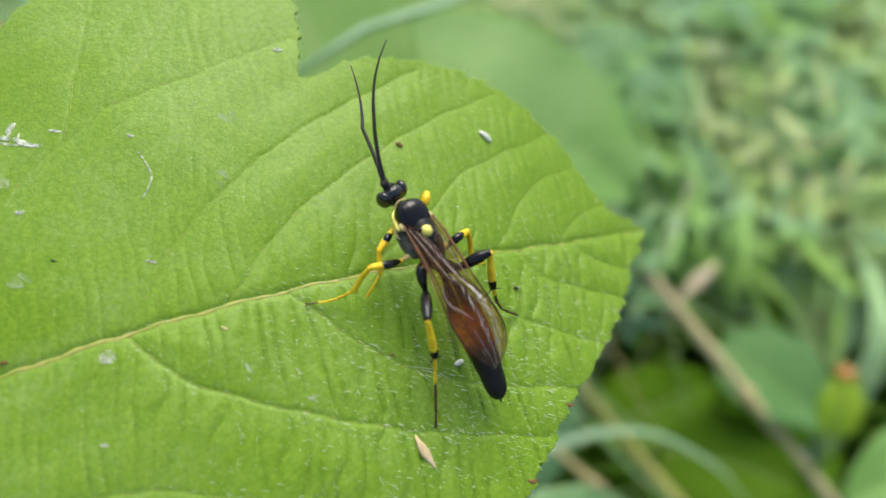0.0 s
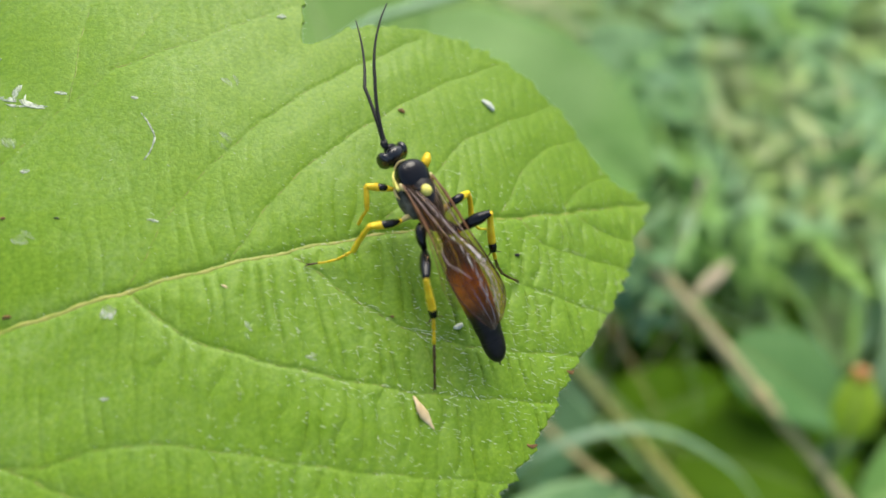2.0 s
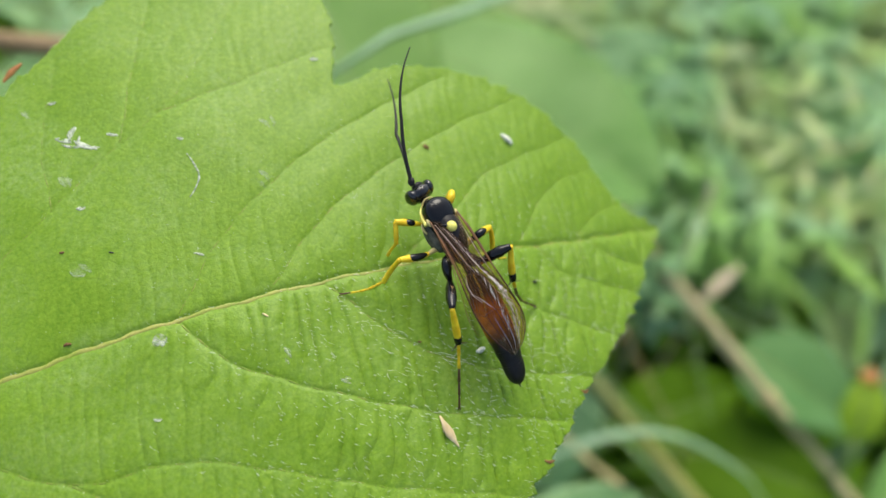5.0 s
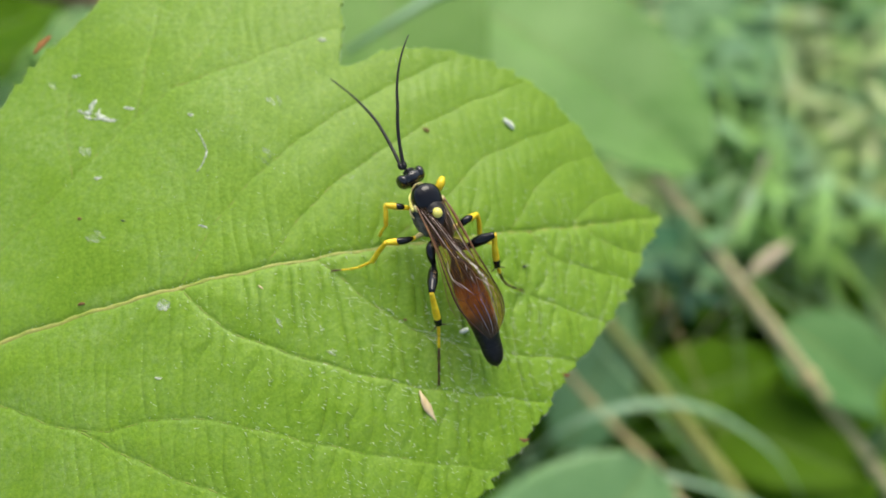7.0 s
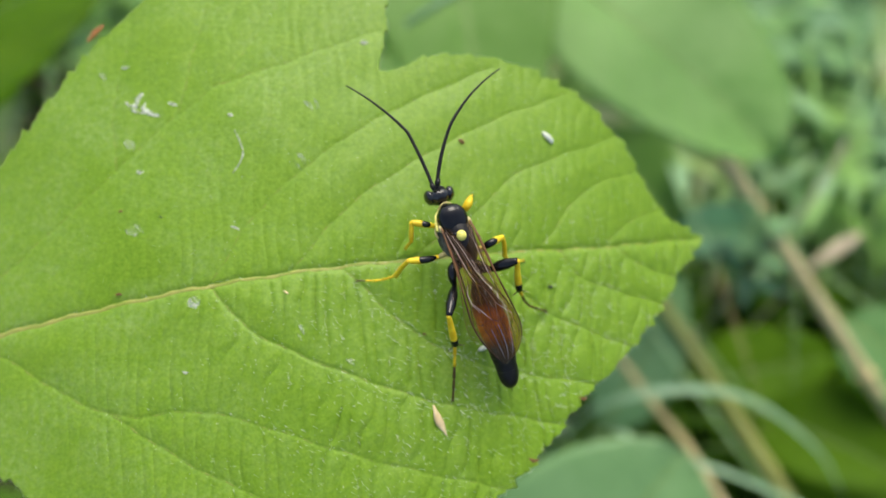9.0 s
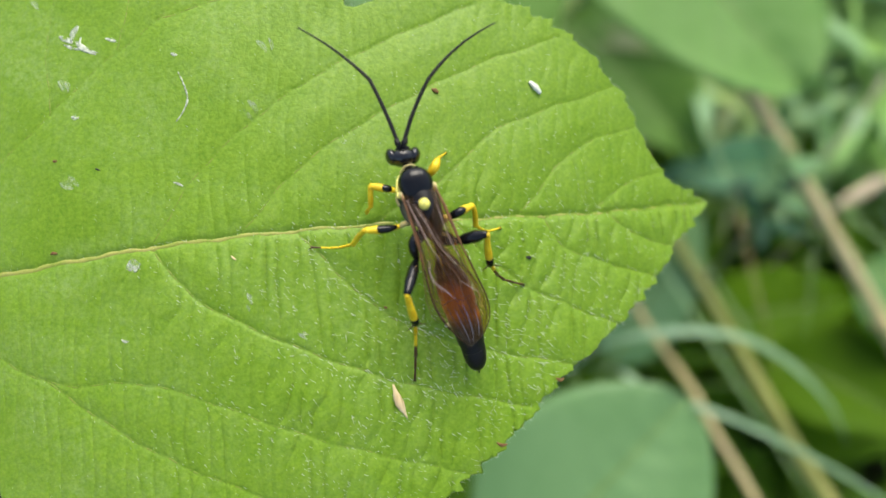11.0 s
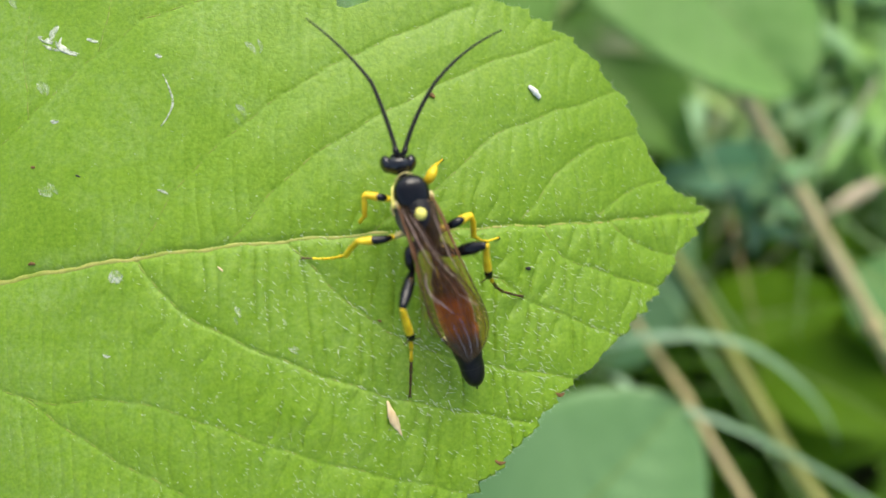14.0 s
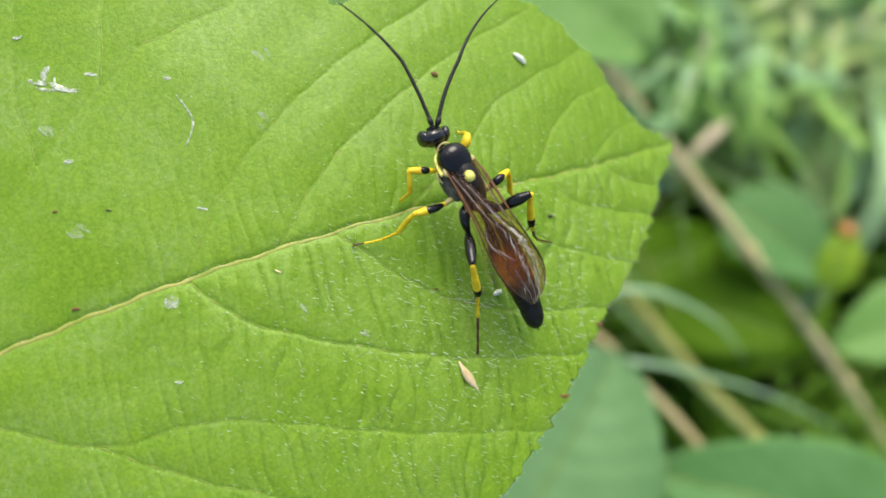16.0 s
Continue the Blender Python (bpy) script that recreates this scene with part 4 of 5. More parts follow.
# brown and amber lines are veins; the pale strokes paint in reflections
UNDER_VEINS_GLINTS = [([(0, 0.02), (0.2, 0.02), (0.45, 0.01)], 0.10, WING_VEIN_PALE), ([(0.3, 0), (0.6, 0), (0.96, 0.02)], 0.055, WING_VEIN), ([(0.0, 0.35), (0.25, 0.3), (0.5, 0.22), (0.62, 0.06)], 0.028, WING_VEIN),
               ([(0.1, 0.45), (0.3, 0.33), (0.48, 0.22)], 0.022, FOLD_GLINT), ([(0.55, 0.08), (0.7, 0.16), (0.82, 0.1), (0.9, 0.2)], 0.02, WING_VEIN),
               ([(0.60, 0.32), (0.66, 0.14), (0.74, 0.2)], 0.018, FOLD_GLINT)]
OVER_VEINS_GLINTS = [([(0, 0.02), (0.2, 0.02), (0.45, 0.01)], 0.10, WING_VEIN_PALE), ([(0.3, 0), (0.6, 0), (0.8, 0), (0.96, 0.02)], 0.062, WING_VEIN), ([(0.03, 0.10), (0.3, 0.10), (0.55, 0.09), (0.66, 0.03)], 0.040, WING_VEIN),
              ([(0.02, 0.22), (0.2, 0.30), (0.40, 0.44)], 0.040, WING_VEIN), ([(0.03, 0.30), (0.22, 0.38), (0.40, 0.52)], 0.026, FOLD_GLINT),
              ([(0.0, 0.5), (0.2, 0.58), (0.42, 0.70), (0.60, 0.86)], 0.030, WING_VEIN), ([(0.05, 0.72), (0.24, 0.76), (0.44, 0.86)], 0.020, FOLD_GLINT), ([(0.04, 0.86), (0.3, 0.90), (0.55, 0.97)], 0.024, WING_VEIN),
              ([(0.40, 0.44), (0.42, 0.55), (0.43, 0.70)], 0.030, WING_VEIN), ([(0.42, 0.10), (0.40, 0.25), (0.41, 0.44)], 0.022, WING_VEIN),
              ([(0.40, 0.20), (0.46, 0.12), (0.53, 0.14), (0.60, 0.26)], 0.030, FOLD_GLINT), ([(0.52, 0.14), (0.60, 0.32), (0.66, 0.44)], 0.026, FOLD_GLINT),
              ([(0.41, 0.46), (0.52, 0.50), (0.62, 0.46), (0.66, 0.44)], 0.024, WING_VEIN), ([(0.43, 0.66), (0.54, 0.70), (0.62, 0.62), (0.66, 0.60)], 0.022, WING_VEIN_PALE), ([(0.56, 0.70), (0.62, 0.84), (0.66, 0.96)], 0.020, FOLD_GLINT),
              ([(0.63, 0.04), (0.68, 0.16), (0.66, 0.30), (0.66, 0.44)], 0.020, WING_VEIN), ([(0.66, 0.44), (0.68, 0.55), (0.66, 0.72), (0.70, 0.86)], 0.020, WING_VEIN),
              ([(0.67, 0.20), (0.80, 0.22), (0.95, 0.28)], 0.020, WING_VEIN), ([(0.66, 0.44), (0.80, 0.46), (0.97, 0.50)], 0.024, WING_VEIN), ([(0.67, 0.62), (0.80, 0.66), (0.95, 0.72)], 0.020, WING_VEIN),
              ([(0.69, 0.80), (0.80, 0.84), (0.90, 0.92)], 0.018, WING_VEIN), ([(0.72, 0.34), (0.84, 0.35), (0.96, 0.39)], 0.020, TIP_GLINT), ([(0.70, 0.52), (0.83, 0.56), (0.96, 0.60)], 0.026, TIP_GLINT),
              ([(0.74, 0.73), (0.84, 0.76), (0.92, 0.81)], 0.018, TIP_GLINT), ([(0.0, 1), (0.5, 1), (0.94, 1)], 0.026, WING_VEIN)]
wing("hind_wing", [(-0.1, 7.5, 3.0), (0.35, 5.0, 2.85), (0.5, 3.0, 2.6), (0.6, 1.5, 2.25), (1.05, 0.35, 1.95)], [(0.6, 7.3, 3.1), (1.3, 5.2, 3.0), (1.9, 3.2, 2.85), (2.0, 1.6, 2.5), (1.5, 0.4, 2.0)],
     HINDWING, 0.1, [([(0, 0), (0.5, 0), (0.97, 0.02)], 0.025, WING_VEIN_PALE), ([(0, 0.5), (0.5, 0.45), (0.95, 0.5)], 0.02, WING_VEIN_PALE)], "clear hind wing under the forewing")
wing("hind_wing", [(1.6, 7.9, 3.0), (2.5, 5.3, 2.8), (3.2, 3.4, 2.5), (3.7, 1.8, 2.2), (3.5, 0.6, 2.0)], [(1.2, 7.5, 3.1), (1.6, 5.2, 3.0), (2.1, 3.3, 2.85), (2.6, 1.9, 2.55), (3.0, 0.7, 2.1)],
     HINDWING, 0.16, [([(0, 0), (0.5, 0), (0.97, 0.02)], 0.025, WING_VEIN_PALE)], "clear hind wing under the forewing")
wing("forewing", [(1.6, 8.35, 3.25), (2.05, 7.2, 3.25), (2.5, 5.9, 3.1), (3.0, 4.5, 2.85), (3.65, 2.9, 2.55), (4.2, 1.5, 2.25), (4.25, 0.5, 2.08), (3.9, -0.4, 1.85), (3.5, -0.85, 1.75)],
     [(1.2, 8.0, 3.4), (1.1, 6.6, 3.4), (1.05, 4.8, 3.2), (1.35, 3.0, 2.95), (1.7, 1.4, 2.55), (2.3, 0.1, 2.15), (2.9, -0.7, 1.85), (3.35, -0.95, 1.72)], WING, 0.0, UNDER_VEINS_GLINTS, "folded amber forewing with brown veins")
wing("forewing", [(-0.38, 7.95, 3.25), (0.05, 6.2, 3.25), (0.4, 4.5, 3.1), (0.65, 2.9, 2.85), (1.0, 1.4, 2.5), (1.7, 0.1, 2.15), (2.84, -1.2, 1.7)],
     [(0.15, 7.75, 3.45), (1.1, 6.2, 3.5), (2.0, 4.5, 3.3), (3.15, 3.2, 2.9), (3.9, 1.8, 2.45), (4.05, 0.5, 2.15), (3.75, -0.55, 1.9), (3.1, -1.15, 1.72)], WING, -0.1, OVER_VEINS_GLINTS, "folded amber forewing with brown veins")


# ---- plants behind ----
def broad_leaf(name, base, tip, width, lean, mat, label, arch=0.12, fold=0.12, teeth=0.03, round_end=0.6, blunt=0.75, group="", root=None, tip_mat=None):
    """A broad toothed leaf from base to tip on a stalk that reaches the ground; lean turns it about its midrib."""
    base, tip = Vector(base), Vector(tip)
    d = tip - base
    length = d.length
    yx = d.normalized()
    side = yx.cross(Vector((0, 0, 1))).normalized()
    nn = side.cross(yx).normalized()
    turn = Matrix.Rotation(radians(lean), 3, yx)
    side, nn = turn @ side, turn @ nn
    ob = thing(name, base, label, "leaf", group)
    n, m = 44, 15
    rng = random.Random(name + str(tuple(base)))
    ph = rng.uniform(0, 6)

    def place(u, v):
        w = width / 2 * (math.sin(math.pi * min(u, 1) ** round_end) ** blunt) * (1 + teeth * (abs((u * 26 + abs(v)) % 1 - 0.5) * 4 - 1) * abs(v) ** 3)
        h = length * arch * (1 - (2 * u - 1) ** 2) + width * fold * abs(v) - 0.018 * width * math.exp(-((v / 0.06) ** 2))
        ribs = (u * 9 - abs(v) * 2.2) % 1
        h -= 0.014 * width * math.exp(-(((ribs - 0.5) / 0.14) ** 2)) * min(1, abs(v) * 6)
        h += 0.02 * width * math.sin(5 * u + ph) * math.sin(3 * v + ph)
        return yx * (u * length) + side * (v * w) + nn * h

    bm = bmesh.new()
    vs = [[bm.verts.new(place(0.002 + 0.996 * i / (n - 1), 2 * j / (m - 1) - 1)) for j in range(m)] for i in range(n)]
    for i in range(n - 1):
        for j in range(m - 1):
            bm.faces.new((vs[i][j], vs[i][j + 1], vs[i + 1][j + 1], vs[i + 1][j]))
    blade = part("blade", bm, mat, ob)
    blade.modifiers.new("thickness", "SOLIDIFY").thickness = 0.3 * MM
    part("midrib", tube([place(0.01 + 0.97 * k / 23, 0) + nn * 0.05 for k in range(24)], along([0.7, 0.4, 0.15], 24), 8), STALK, ob)
    if tip_mat:
        part("withered_tip", ball(yx * length * 0.93 + nn * 0.9, (width * 0.24, width * 0.20, 1.1), None, 12), tip_mat, ob, "orange withered tip")
    foot = Vector(root or (base.x - d.x * 0.5, base.y - d.y * 0.5, 0)) - base
    foot.z = -base.z - 3
    part("stalk", tube(spline([Vector((0, 0, 0)), Vector((0, 0, 0)) - yx * 8 + Vector((0, 0, -6)), foot * 0.6 + Vector((0, 0, 8)), foot], 20), along([0.8, 1.2], 20), 8), STALK, ob)
    return ob


broad_leaf("broad_leaf", (-26, 147, 200), (49, 106, 194), 54, 0, LEAF_PALE, "broad pale green rounded leaf behind the large leaf", 0.06, 0.05, 0.02, 0.85, blunt=0.5)
broad_leaf("broad_leaf", (-74, 187, 168), (36, 176, 174), 40, 0, LEAF_MID, "long mid-green leaf deep behind the large leaf", 0.06, 0.05, 0.02, 0.7)
broad_leaf("broad_leaf", (-66, 169, 214), (-12, 65, 201), 52, 0, LEAF_SOFT, "broad mid-green leaf behind the large leaf", 0.08, 0.06, 0.02, 0.7)
broad_leaf("broad_leaf", (-20, 165, 118), (42, 120, 124), 46, 10, LEAF_SOFT, "shaded green leaf low among the stalks", 0.1, 0.08, 0.03, 0.7)
broad_leaf("broad_leaf", (20, -22, 178), (40, 25, 198), 46, 0, LEAF_BLUE, "bluish green rounded leaf under the large leaf", 0.06, 0.01, 0.02, 0.8, blunt=0.55)
broad_leaf("broad_leaf", (35, 48, 107), (46, 102, 124), 26, 0, LEAF_MIST, "small bluish leaf below the large leaf", 0.06, 0.05, 0.02, 0.7)
broad_leaf("broad_leaf", (118, -6, 186), (47, 2, 189), 30, 0, LEAF_COOL, "broad green leaf near the stalk bases", 0.06, 0.06, 0.03, 0.75)
broad_leaf("broad_leaf", (150, 62, 161), (116, 45, 152), 24, 0, LEAF_PALE, "bright green rounded leaf among grass", 0.06, 0.06, 0.03, 0.8)
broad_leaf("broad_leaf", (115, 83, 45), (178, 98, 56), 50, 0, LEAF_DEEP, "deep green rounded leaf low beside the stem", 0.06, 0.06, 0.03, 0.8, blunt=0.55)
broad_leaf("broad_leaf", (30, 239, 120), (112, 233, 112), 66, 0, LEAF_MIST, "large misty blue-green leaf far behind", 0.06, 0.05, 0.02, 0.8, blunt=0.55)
broad_leaf("yellowing_leaf", (125, 69, 138), (127, 87, 150), 13, -12, LEAF_YELLOW, "small yellow-green leaf with an orange withered tip", 0.1, 0.1, 0.03, 0.8, tip_mat=LEAF_RED)
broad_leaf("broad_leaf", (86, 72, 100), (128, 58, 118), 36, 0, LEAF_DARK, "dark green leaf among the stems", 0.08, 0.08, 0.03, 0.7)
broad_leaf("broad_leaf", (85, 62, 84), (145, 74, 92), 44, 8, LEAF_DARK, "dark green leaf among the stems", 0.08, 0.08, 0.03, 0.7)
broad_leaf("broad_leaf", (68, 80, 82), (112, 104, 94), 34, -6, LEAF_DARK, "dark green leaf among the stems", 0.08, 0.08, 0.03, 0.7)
broad_leaf("broad_leaf", (100, 104, 122), (140, 80, 120), 34, 5, LEAF_COOL, "pale bluish leaf beside the straw stem", 0.08, 0.06, 0.03, 0.7)
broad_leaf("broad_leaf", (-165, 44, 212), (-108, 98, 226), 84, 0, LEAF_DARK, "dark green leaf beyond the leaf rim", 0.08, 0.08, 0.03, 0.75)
broad_leaf("broad_leaf", (82, 146, 98), (30, 116, 108), 24, 0, LEAF_TEAL, "dark blue-green leaf low in the grass", 0.08, 0.08, 0.03, 0.7)


def stem(name, points, r, mat, label, joints=()):
    pts = spline([Vector(p) - Vector(points[0]) for p in points], 60)
    ob = thing(name, points[0], label, "stem", "dry stems")
    part("stalk", tube(pts, along([r[0], r[1]], 60), 10), mat, ob)
    for j in joints:
        k = int(j * 59)
        d = (pts[min(k + 1, 59)] - pts[k - 1]).normalized()
        part("node", tube([pts[k] - d * 1.6, pts[k] - d * 0.5, pts[k] + d * 0.5, pts[k] + d * 1.6], [r[0], r[0] * 1.3, r[0] * 1.3, r[0]], 10), mat, ob)
    return ob


stem("straw_stem", [(263, 2, 0), (207, 33, 46), (161, 55, 86), (122.8, 74.6, 115.5), (80.6, 94.2, 148.1), (31.6, 117.2, 184)], (2.4, 2.0), STRAW, "thick dry straw stem leaning through the grass", (0.45, 0.7))
stem("straw_stem", [(110, -38, 0), (84, -2, 148), (55.5, 30.9, 158), (42.5, 48.6, 143.6), (29.5, 66.4, 129), (0, 106, 96)], (1.1, 1.1), STRAW_DULL, "thin dry straw stem leaning through the grass", (0.5,))
stem("green_stem", [(178, -22, 0), (139.6, 11.3, 83.5), (98.7, 42.9, 103.9), (79.2, 57.8, 112.1), (59.7, 72.8, 120.6), (20.6, 103.3, 134.6)], (2.4, 2.0), STRAW_GREEN, "greenish dry stem leaning through the grass", (0.5,))
stem("twig", [(50, 70, 0), (60, 96, 150), (65, 106, 164), (70, 120, 172), (74, 134, 172)], (0.5, 0.6), TWIG, "grey-brown dry twig in the grass")
stem("twig", [(-290, 150, 0), (-170, 80, 240), (-96, 74, 248), (-70, 76, 248), (-48, 76, 246)], (1.9, 2.1), STICK, "brown dry stick beside the leaf")


def grass_blade(name, points, width, mat, label, roll=0.0):
    """A folded strap with a tapering tip that rises from the ground."""
    pts = spline([Vector(p) - Vector(points[0]) for p in points], 40)
    bm = bmesh.new()
    rows = []
    for k, p in enumerate(pts):
        u = k / 39
        d = (pts[min(k + 1, 39)] - pts[max(k - 1, 0)]).normalized()
        s = d.cross(Vector((math.sin(roll), 0.2, 1))).normalized()
        nn = s.cross(d)
        w = width / 2 * min(1, 1.02 - u**6) * (0.7 + 0.3 * math.sin(math.pi * min(1, u + 0.2)))
        rows.append([bm.verts.new(p + s * w * v + nn * (abs(v) - 0.5) * w * 0.35) for v in (-1, -0.5, 0, 0.5, 1)])
    for a, b in zip(rows, rows[1:]):
        for j in range(4):
            bm.faces.new((a[j], a[j + 1], b[j + 1], b[j]))
    ob = thing(name, points[0], label, "grass", "grass blades")
    bl = part("blade", bm, mat, ob)
    part("keel", tube([p - Vector((0, 0, 0.1 * width)) for p in pts], along([0.08 * width, 0.06 * width, 0.02 * width], 40), 6), mat, ob)
    bl.modifiers.new("thickness", "SOLIDIFY").thickness = 0.25 * MM
    return ob


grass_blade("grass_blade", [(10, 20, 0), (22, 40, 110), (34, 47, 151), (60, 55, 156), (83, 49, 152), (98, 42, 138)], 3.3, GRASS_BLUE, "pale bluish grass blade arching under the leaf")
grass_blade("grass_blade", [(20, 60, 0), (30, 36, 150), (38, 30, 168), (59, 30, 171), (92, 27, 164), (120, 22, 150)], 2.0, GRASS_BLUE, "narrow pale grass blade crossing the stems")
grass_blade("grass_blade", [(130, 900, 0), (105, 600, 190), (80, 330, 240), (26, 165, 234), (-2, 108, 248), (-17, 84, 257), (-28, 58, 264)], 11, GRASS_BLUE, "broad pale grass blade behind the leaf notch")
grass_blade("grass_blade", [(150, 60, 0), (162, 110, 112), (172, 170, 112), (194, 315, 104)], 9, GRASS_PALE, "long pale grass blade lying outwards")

herb = thing("herb", (58, 95, 0), "small bluish herb with narrow leaflets before the straw stem", "plant")
part("stalk", tube(spline([(0, 0, -3), (3, -4, 70), (1, -3, 140), (-5, 4, 181)], 24), along([0.9, 0.4], 24), 8), STALK, herb)
for k in range(11):
    up, ang = 146 + 3.2 * k, 2.4 * k
    d = Vector((math.cos(ang), math.sin(ang), 0.25)).normalized()
    at = Vector((1 - 0.15 * (up - 140), -3 + 0.17 * (up - 140), up))
    ln = 15 - 0.5 * k
    part("leaflet", tube(spline([at, at + d * ln * 0.5 + Vector((0, 0, 1.5)), at + d * ln], 12), along([0.4, 2.2, 2.5, 1.7, 0.2], 12), 8, 0.12), LEAF_TEAL if k < 5 else LEAF_MIST, herb)

scrap = thing("dry_scrap", (50.5, 4.0, 190.5), "curled pinkish dry scrap lying on a green leaf tip", "leaf bit")
part("blade", tube(spline([(-1.5, 2.2, 0), (-0.4, 0.6, 0.9), (0.6, -0.8, 0.8), (1.4, -2.4, 0)], 12), along([0.7, 1.7, 1.9, 0.6], 12), 10, 0.35), STRAW_PINK, scrap)

dry = thing("dry_leaf", (81, 110, 138), "curled beige dry leaf caught among stems", "leaf")
part("blade", tube(spline([(0, 0, 0), (4, 4.5, 3.0), (8, 9, 5.6), (11, 12, 7.5)], 16), along([0.7, 2.0, 2.2, 0.7], 16), 10, 0.3), STRAW_PINK, dry, "papery beige blade")
part("stalk", tube(spline([(0.5, 0.5, 0), (-2, -6, -60), (-8, -14, -142)], 14), [0.5] * 14, 6), STRAW_PINK, dry)


def island_leaf(name, tones, stands=()):
    """Leaf green that differs from one small leaf to the next, and from one stand of plants to another."""
    m, n, l = nodes_of(name)
    p = n["Principled BSDF"]
    geo = n.new("ShaderNodeNewGeometry")
    col = ramp(n, l, geo.outputs["Random Per Island"], tones)
    col = mix_col(n, l, 0.3, col, ramp(n, l, noise_fac(n, l, 0.15, 4.0), [(0.35, tuple(c * 0.6 for c in tones[0][1])), (0.7, tones[-1][1])]))
    if stands:
        col = mix_col(n, l, 0.8, col, ramp(n, l, noise_fac(n, l, 0.013, 2.0, 0.5, 0.5), stands))
    l.new(col, p.inputs["Base Color"])
    p.inputs["Roughness"].default_value, p.inputs["Specular IOR Level"].default_value = 0.55, 0.1
    tr, mx = n.new("ShaderNodeBsdfTranslucent"), n.new("ShaderNodeMixShader")
    l.new(col, tr.inputs["Color"])
    mx.inputs[0].default_value = 0.35
    l.new(p.outputs[0], mx.inputs[1])
    l.new(tr.outputs[0], mx.inputs[2])
    l.new(mx.outputs[0], n["Material Output"].inputs["Surface"])
    return m


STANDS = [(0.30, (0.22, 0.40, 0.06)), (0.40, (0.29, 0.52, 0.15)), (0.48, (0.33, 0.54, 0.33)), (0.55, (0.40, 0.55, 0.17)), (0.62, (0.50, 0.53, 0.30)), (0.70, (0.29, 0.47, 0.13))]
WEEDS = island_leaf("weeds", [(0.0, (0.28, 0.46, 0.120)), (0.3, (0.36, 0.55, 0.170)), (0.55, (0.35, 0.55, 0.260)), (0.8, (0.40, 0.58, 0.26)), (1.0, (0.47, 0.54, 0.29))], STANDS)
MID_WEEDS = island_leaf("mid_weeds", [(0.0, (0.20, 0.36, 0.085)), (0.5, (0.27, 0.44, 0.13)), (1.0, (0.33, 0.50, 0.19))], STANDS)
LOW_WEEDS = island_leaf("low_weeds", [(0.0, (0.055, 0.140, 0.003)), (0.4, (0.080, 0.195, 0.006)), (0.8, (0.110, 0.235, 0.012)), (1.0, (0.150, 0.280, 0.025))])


def small_leaves(name, count, box, heights, sizes, mat, label, seed, breadth=(0.16, 0.34)):
    """Loose low cover of small pointed leaves, mostly level."""
    rng = np.random.default_rng(seed)
    verts, faces = [], []
    for _ in range(count):
        x, y = rng.uniform(box[0], box[1]), rng.uniform(box[2], box[3])
        z, ln = rng.uniform(*heights), rng.uniform(*sizes)
        a, tilt, roll = rng.uniform(0, 6.283), rng.normal(0.1, 0.28), rng.normal(0, 0.28)
        m = Euler((roll, -tilt, a)).to_matrix()
        w = ln * rng.uniform(*breadth)
        start = len(verts)
        for u, k in ((0, 0.1), (0.2, 0.8), (0.45, 1.0), (0.7, 0.75), (0.9, 0.3), (1.0, 0.04)):
            bend = -0.25 * ln * u * u
            for v in (-1, 0, 1):
                q = m @ Vector((u * ln, v * w * k, bend + abs(v) * w * 0.2))
                verts.append((x + q.x, y + q.y, max(2.0, z + q.z)))
        for k in range(5):
            b = start + 3 * k
            faces += [(b, b + 1, b + 4, b + 3), (b + 1, b + 2, b + 5, b + 4)]
    me = bpy.data.meshes.new(name)
    me.from_pydata((np.array(verts) * MM).tolist(), [], faces)
    me.materials.append(mat)
    me.polygons.foreach_set("use_smooth", [True] * len(me.polygons))
    return tagged(new(name, me), label, "undergrowth", kind="stuff")


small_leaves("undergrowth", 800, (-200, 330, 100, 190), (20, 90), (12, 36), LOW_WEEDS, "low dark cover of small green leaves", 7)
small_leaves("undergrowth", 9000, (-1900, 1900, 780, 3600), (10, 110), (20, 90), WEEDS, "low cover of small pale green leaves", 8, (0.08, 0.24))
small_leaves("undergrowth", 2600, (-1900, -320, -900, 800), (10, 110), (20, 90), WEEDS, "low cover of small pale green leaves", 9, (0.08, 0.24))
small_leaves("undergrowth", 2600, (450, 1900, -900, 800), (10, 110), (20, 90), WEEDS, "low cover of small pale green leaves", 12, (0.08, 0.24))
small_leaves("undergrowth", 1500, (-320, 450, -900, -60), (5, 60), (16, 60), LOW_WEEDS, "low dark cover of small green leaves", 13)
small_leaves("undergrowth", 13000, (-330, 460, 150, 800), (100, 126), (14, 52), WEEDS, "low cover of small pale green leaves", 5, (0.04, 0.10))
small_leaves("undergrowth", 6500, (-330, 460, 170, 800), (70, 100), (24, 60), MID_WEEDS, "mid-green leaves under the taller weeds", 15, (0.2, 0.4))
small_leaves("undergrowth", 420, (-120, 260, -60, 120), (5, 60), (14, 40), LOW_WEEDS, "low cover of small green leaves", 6)


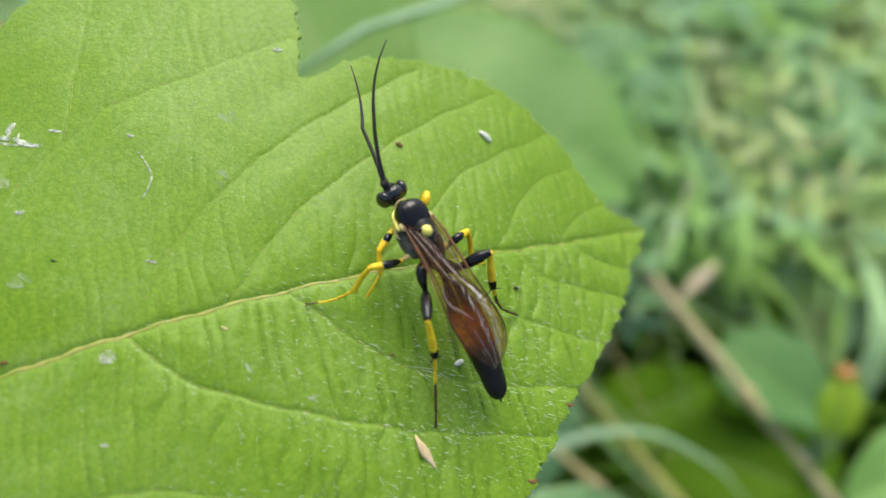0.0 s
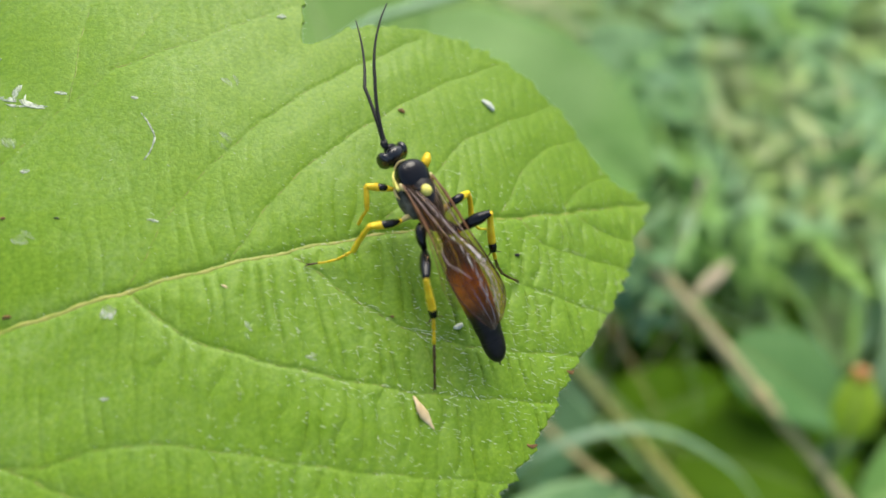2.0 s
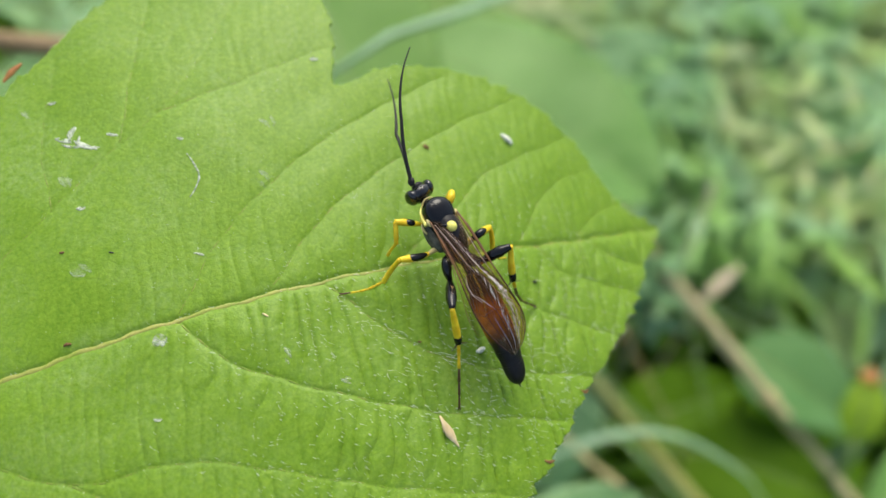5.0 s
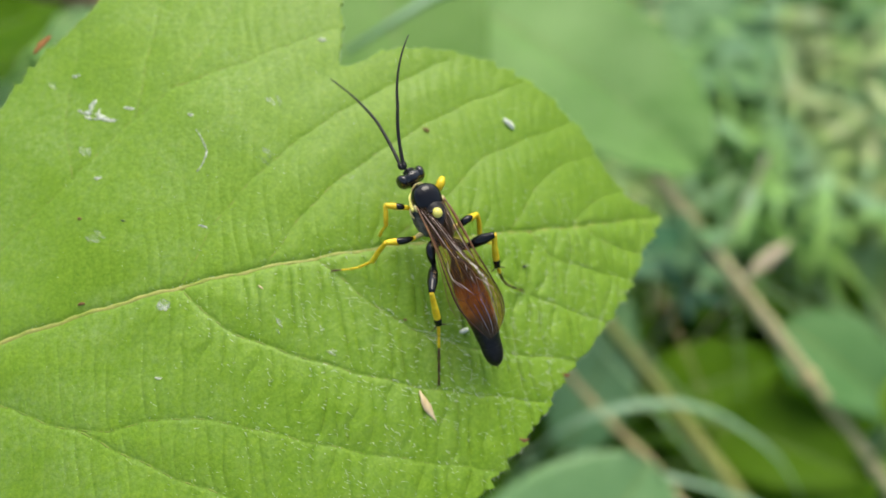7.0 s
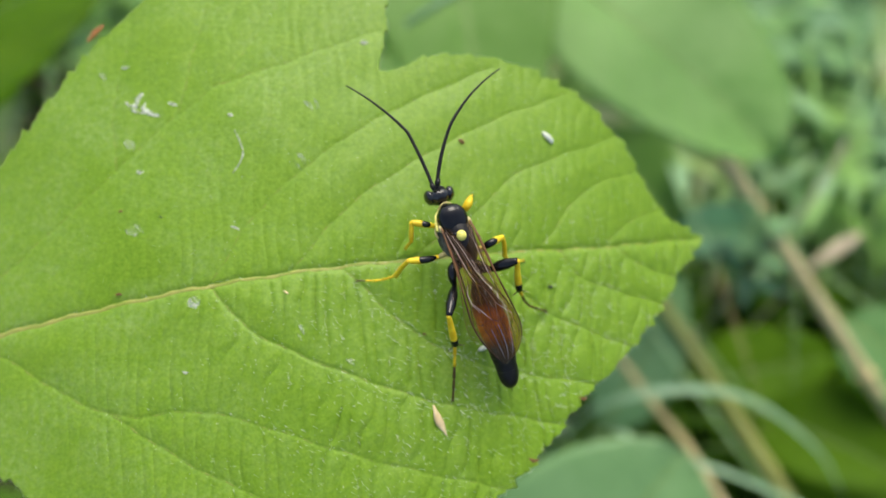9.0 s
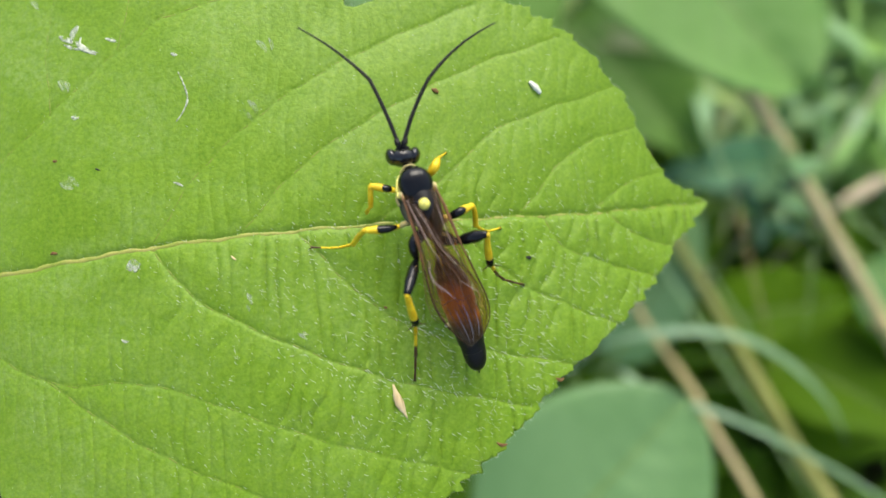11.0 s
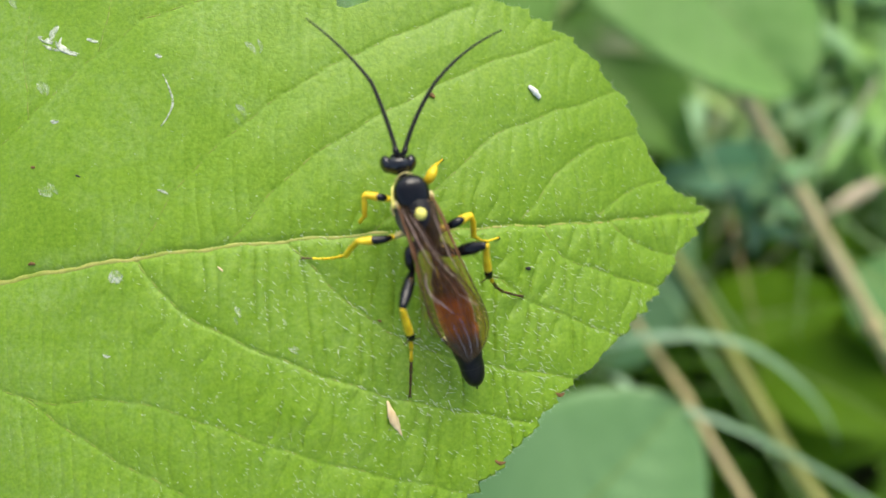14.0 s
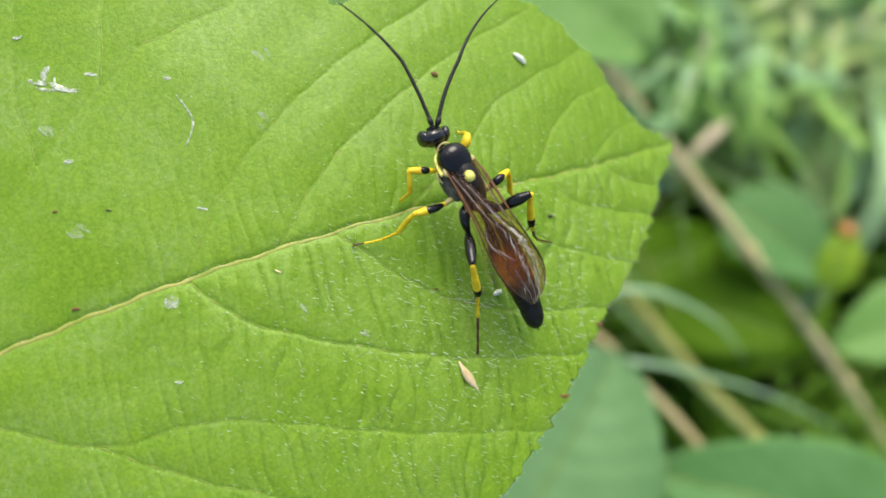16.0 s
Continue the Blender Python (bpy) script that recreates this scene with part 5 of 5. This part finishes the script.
def meadow():
    """Grass too dense to count."""
    rng = np.random.default_rng(11)
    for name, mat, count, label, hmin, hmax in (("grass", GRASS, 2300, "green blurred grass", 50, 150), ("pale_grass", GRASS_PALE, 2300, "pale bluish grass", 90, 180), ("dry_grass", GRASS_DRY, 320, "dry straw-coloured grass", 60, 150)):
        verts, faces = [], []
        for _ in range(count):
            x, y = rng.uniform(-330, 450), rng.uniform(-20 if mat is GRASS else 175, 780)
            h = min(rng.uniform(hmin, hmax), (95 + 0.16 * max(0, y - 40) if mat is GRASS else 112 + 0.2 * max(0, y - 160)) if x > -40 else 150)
            a = rng.uniform(0, 6.283)
            reach = h * rng.uniform(0.4, 1.5 if mat is not GRASS else 2.0)
            w = rng.uniform(0.5, 1.8)
            sx, sy = -math.sin(a) * w, math.cos(a) * w
            start = len(verts)
            for k in range(6):
                u = k / 5
                px, py = x + math.cos(a) * reach * u * u, y + math.sin(a) * reach * u * u
                pz = h * (u * 1.45 - 0.45 * u * u)
                t = 1 - u**2 * 0.95
                verts += [(px - sx * t, py - sy * t, pz + 0.25 * w * t), (px, py, pz), (px + sx * t, py + sy * t, pz + 0.25 * w * t)]
            for k in range(5):
                b = start + 3 * k
                faces += [(b, b + 1, b + 4, b + 3), (b + 1, b + 2, b + 5, b + 4)]
        me = bpy.data.meshes.new(name)
        me.from_pydata((np.array(verts) * MM).tolist(), [], faces)
        me.materials.append(mat)
        me.polygons.foreach_set("use_smooth", [True] * len(me.polygons))
        tagged(new(name, me), label, "grass", kind="stuff")


meadow()


# ---- movement ----
def aim(at, yaw, pitch, roll=0.0):
    return pose(at[0] * MM, at[1] * MM, at[2] * MM) @ pose(0, 0, 0, 0, 0, yaw) @ pose(0, 0, 0, pitch) @ pose(0, 0, 0, 0, roll)


def feeler_rows(side, rows):
    low, high = FEELERS[side]
    walk(low, [(t, aim(wv((x, y, 2.85)), y1, p1)) for t, x, y, y1, p1, y2, p2 in rows])
    walk(high, [(t, aim((0, 4.22, 0), 0, 0) @ (pose(0, 0, 0, 0, 0, y1) @ pose(0, 0, 0, p1)).inverted() @ pose(0, 0, 0, 0, 0, y2) @ pose(0, 0, 0, p2)) for t, x, y, y1, p1, y2, p2 in rows])


def motions():
    walk(HEAD, [(t, aim(HEAD_AT, yaw, -6)) for t, yaw in [(0, 23), (6.0, 23), (6.5, 23), (7.0, 21), (7.5, 15), (8.0, 10), (10.5, 6), (11.0, 0), (12.5, 0), (15.5, -2), (16, 0)]])
    feeler_rows(-1, [
        (0, -0.61, 10.74, 1, -8, -8, -9),
        (0.5, -0.57, 10.91, 3, -6, -7, -7),
        (1, -0.68, 10.75, 1, -6, -11, -7),
        (1.5, -0.6, 10.74, -2, -3, -13, -4),
        (2, -0.62, 10.74, 1, -3, -9, -4),
        (2.5, -0.75, 10.6, -1, 1, -11, -1),
        (3, -0.61, 10.83, -1, -4, -11, -6),
        (3.5, -0.66, 10.76, -4, -11, -13, -12),
        (6, -0.63, 10.85, -4, -15, -7, -15),
        (6.5, -0.62, 10.87, 6, -17, 18, -17),
        (7, -0.69, 10.93, 11, -15, 29, -16),
        (7.5, -0.6, 10.84, 14, -1, 38, -3),
        (8, -0.52, 10.65, 16, 4, 42, 2),
        (10.5, -0.31, 10.91, 19, 1, 50, -1),
        (12.5, -0.07, 10.92, 17, 7, 44, 5),
        (14.5, -0.09, 10.86, 14, -1, 40, -2),
        (15.5, -0.07, 11.04, 12, -2, 35, -3),
        (16, -0.14, 11.05, 7, -2, 30, -4),
    ])
    feeler_rows(1, [
        (0, -0.47, 10.72, -3, 12, -23, 9),
        (0.5, -0.47, 10.89, -5, 11, -24, 8),
        (1, -0.54, 10.73, -3, 11, -21, 8),
        (1.5, -0.49, 10.73, -7, 6, -20, 3),
        (2, -0.52, 10.73, -4, 11, -22, 8),
        (2.5, -0.60, 10.58, -5, 14, -21, 10),
        (3, -0.52, 10.74, -5, 10, -23, 6),
        (3.5, -0.59, 10.75, -5, 11, -22, 8),
        (6, -0.56, 10.84, -2, 13, -19, 10),
        (6.5, -0.50, 10.85, -2, 13, -19, 10),
        (7, -0.50, 10.91, -4, 11, -19, 8),
        (7.5, -0.25, 11.00, -15, 16, -43, 13),
        (8, -0.19, 11.02, -17, 12, -45, 9),
        (10.5, -0.06, 10.96, -25, 7, -54, 3),
        (12.5, 0.29, 10.91, -28, 5, -54, 1),
        (14.5, 0.28, 10.82, -29, 5, -56, 1),
        (15.5, 0.37, 10.96, -33, 10, -51, 6),
        (16, 0.21, 10.97, -36, 4, -50, -0),
    ])
    # front leg: reaches back, then steps forward and settles; columns: thigh, shin and foot yaw and pitch
    fore = [(0.0, 133, -3, 178, -38, 135, -40), (0.7, 133, -3, 178, -38, 135, -40), (0.8, 84, 6, 152, -40, 172, -52), (1.0, 84, 6, 158, -42, 158, -52), (1.1, 82, 6, 166, -42, 152, -54), (1.2, 77, 8, 176, -40, 130, -62), (1.5, 77, 8, 176, -40, 116, -70), (16.0, 77, 8, 176, -40, 116, -70)]

    def turn(yaw, pitch):
        return pose(0, 0, 0, 0, 0, yaw) @ pose(0, 0, 0, pitch)

    hip = wv((-0.4, 8.45, 1.65))
    walk(FORE, [(t, aim(hip, a, b)) for t, a, b, *_ in fore])
    walk(SHIN, [(t, aim((0, 1.75, 0), 0, 0) @ turn(a, b).inverted() @ turn(c, d)) for t, a, b, c, d, e, f in fore])
    walk(FOOT, [(t, aim((0, 1.75, 0), 0, 0) @ turn(a, b).inverted() @ turn(c, d) @ aim((0, 1.48, 0), 0, 0) @ turn(c, d).inverted() @ turn(e, f)) for t, a, b, c, d, e, f in fore])


motions()
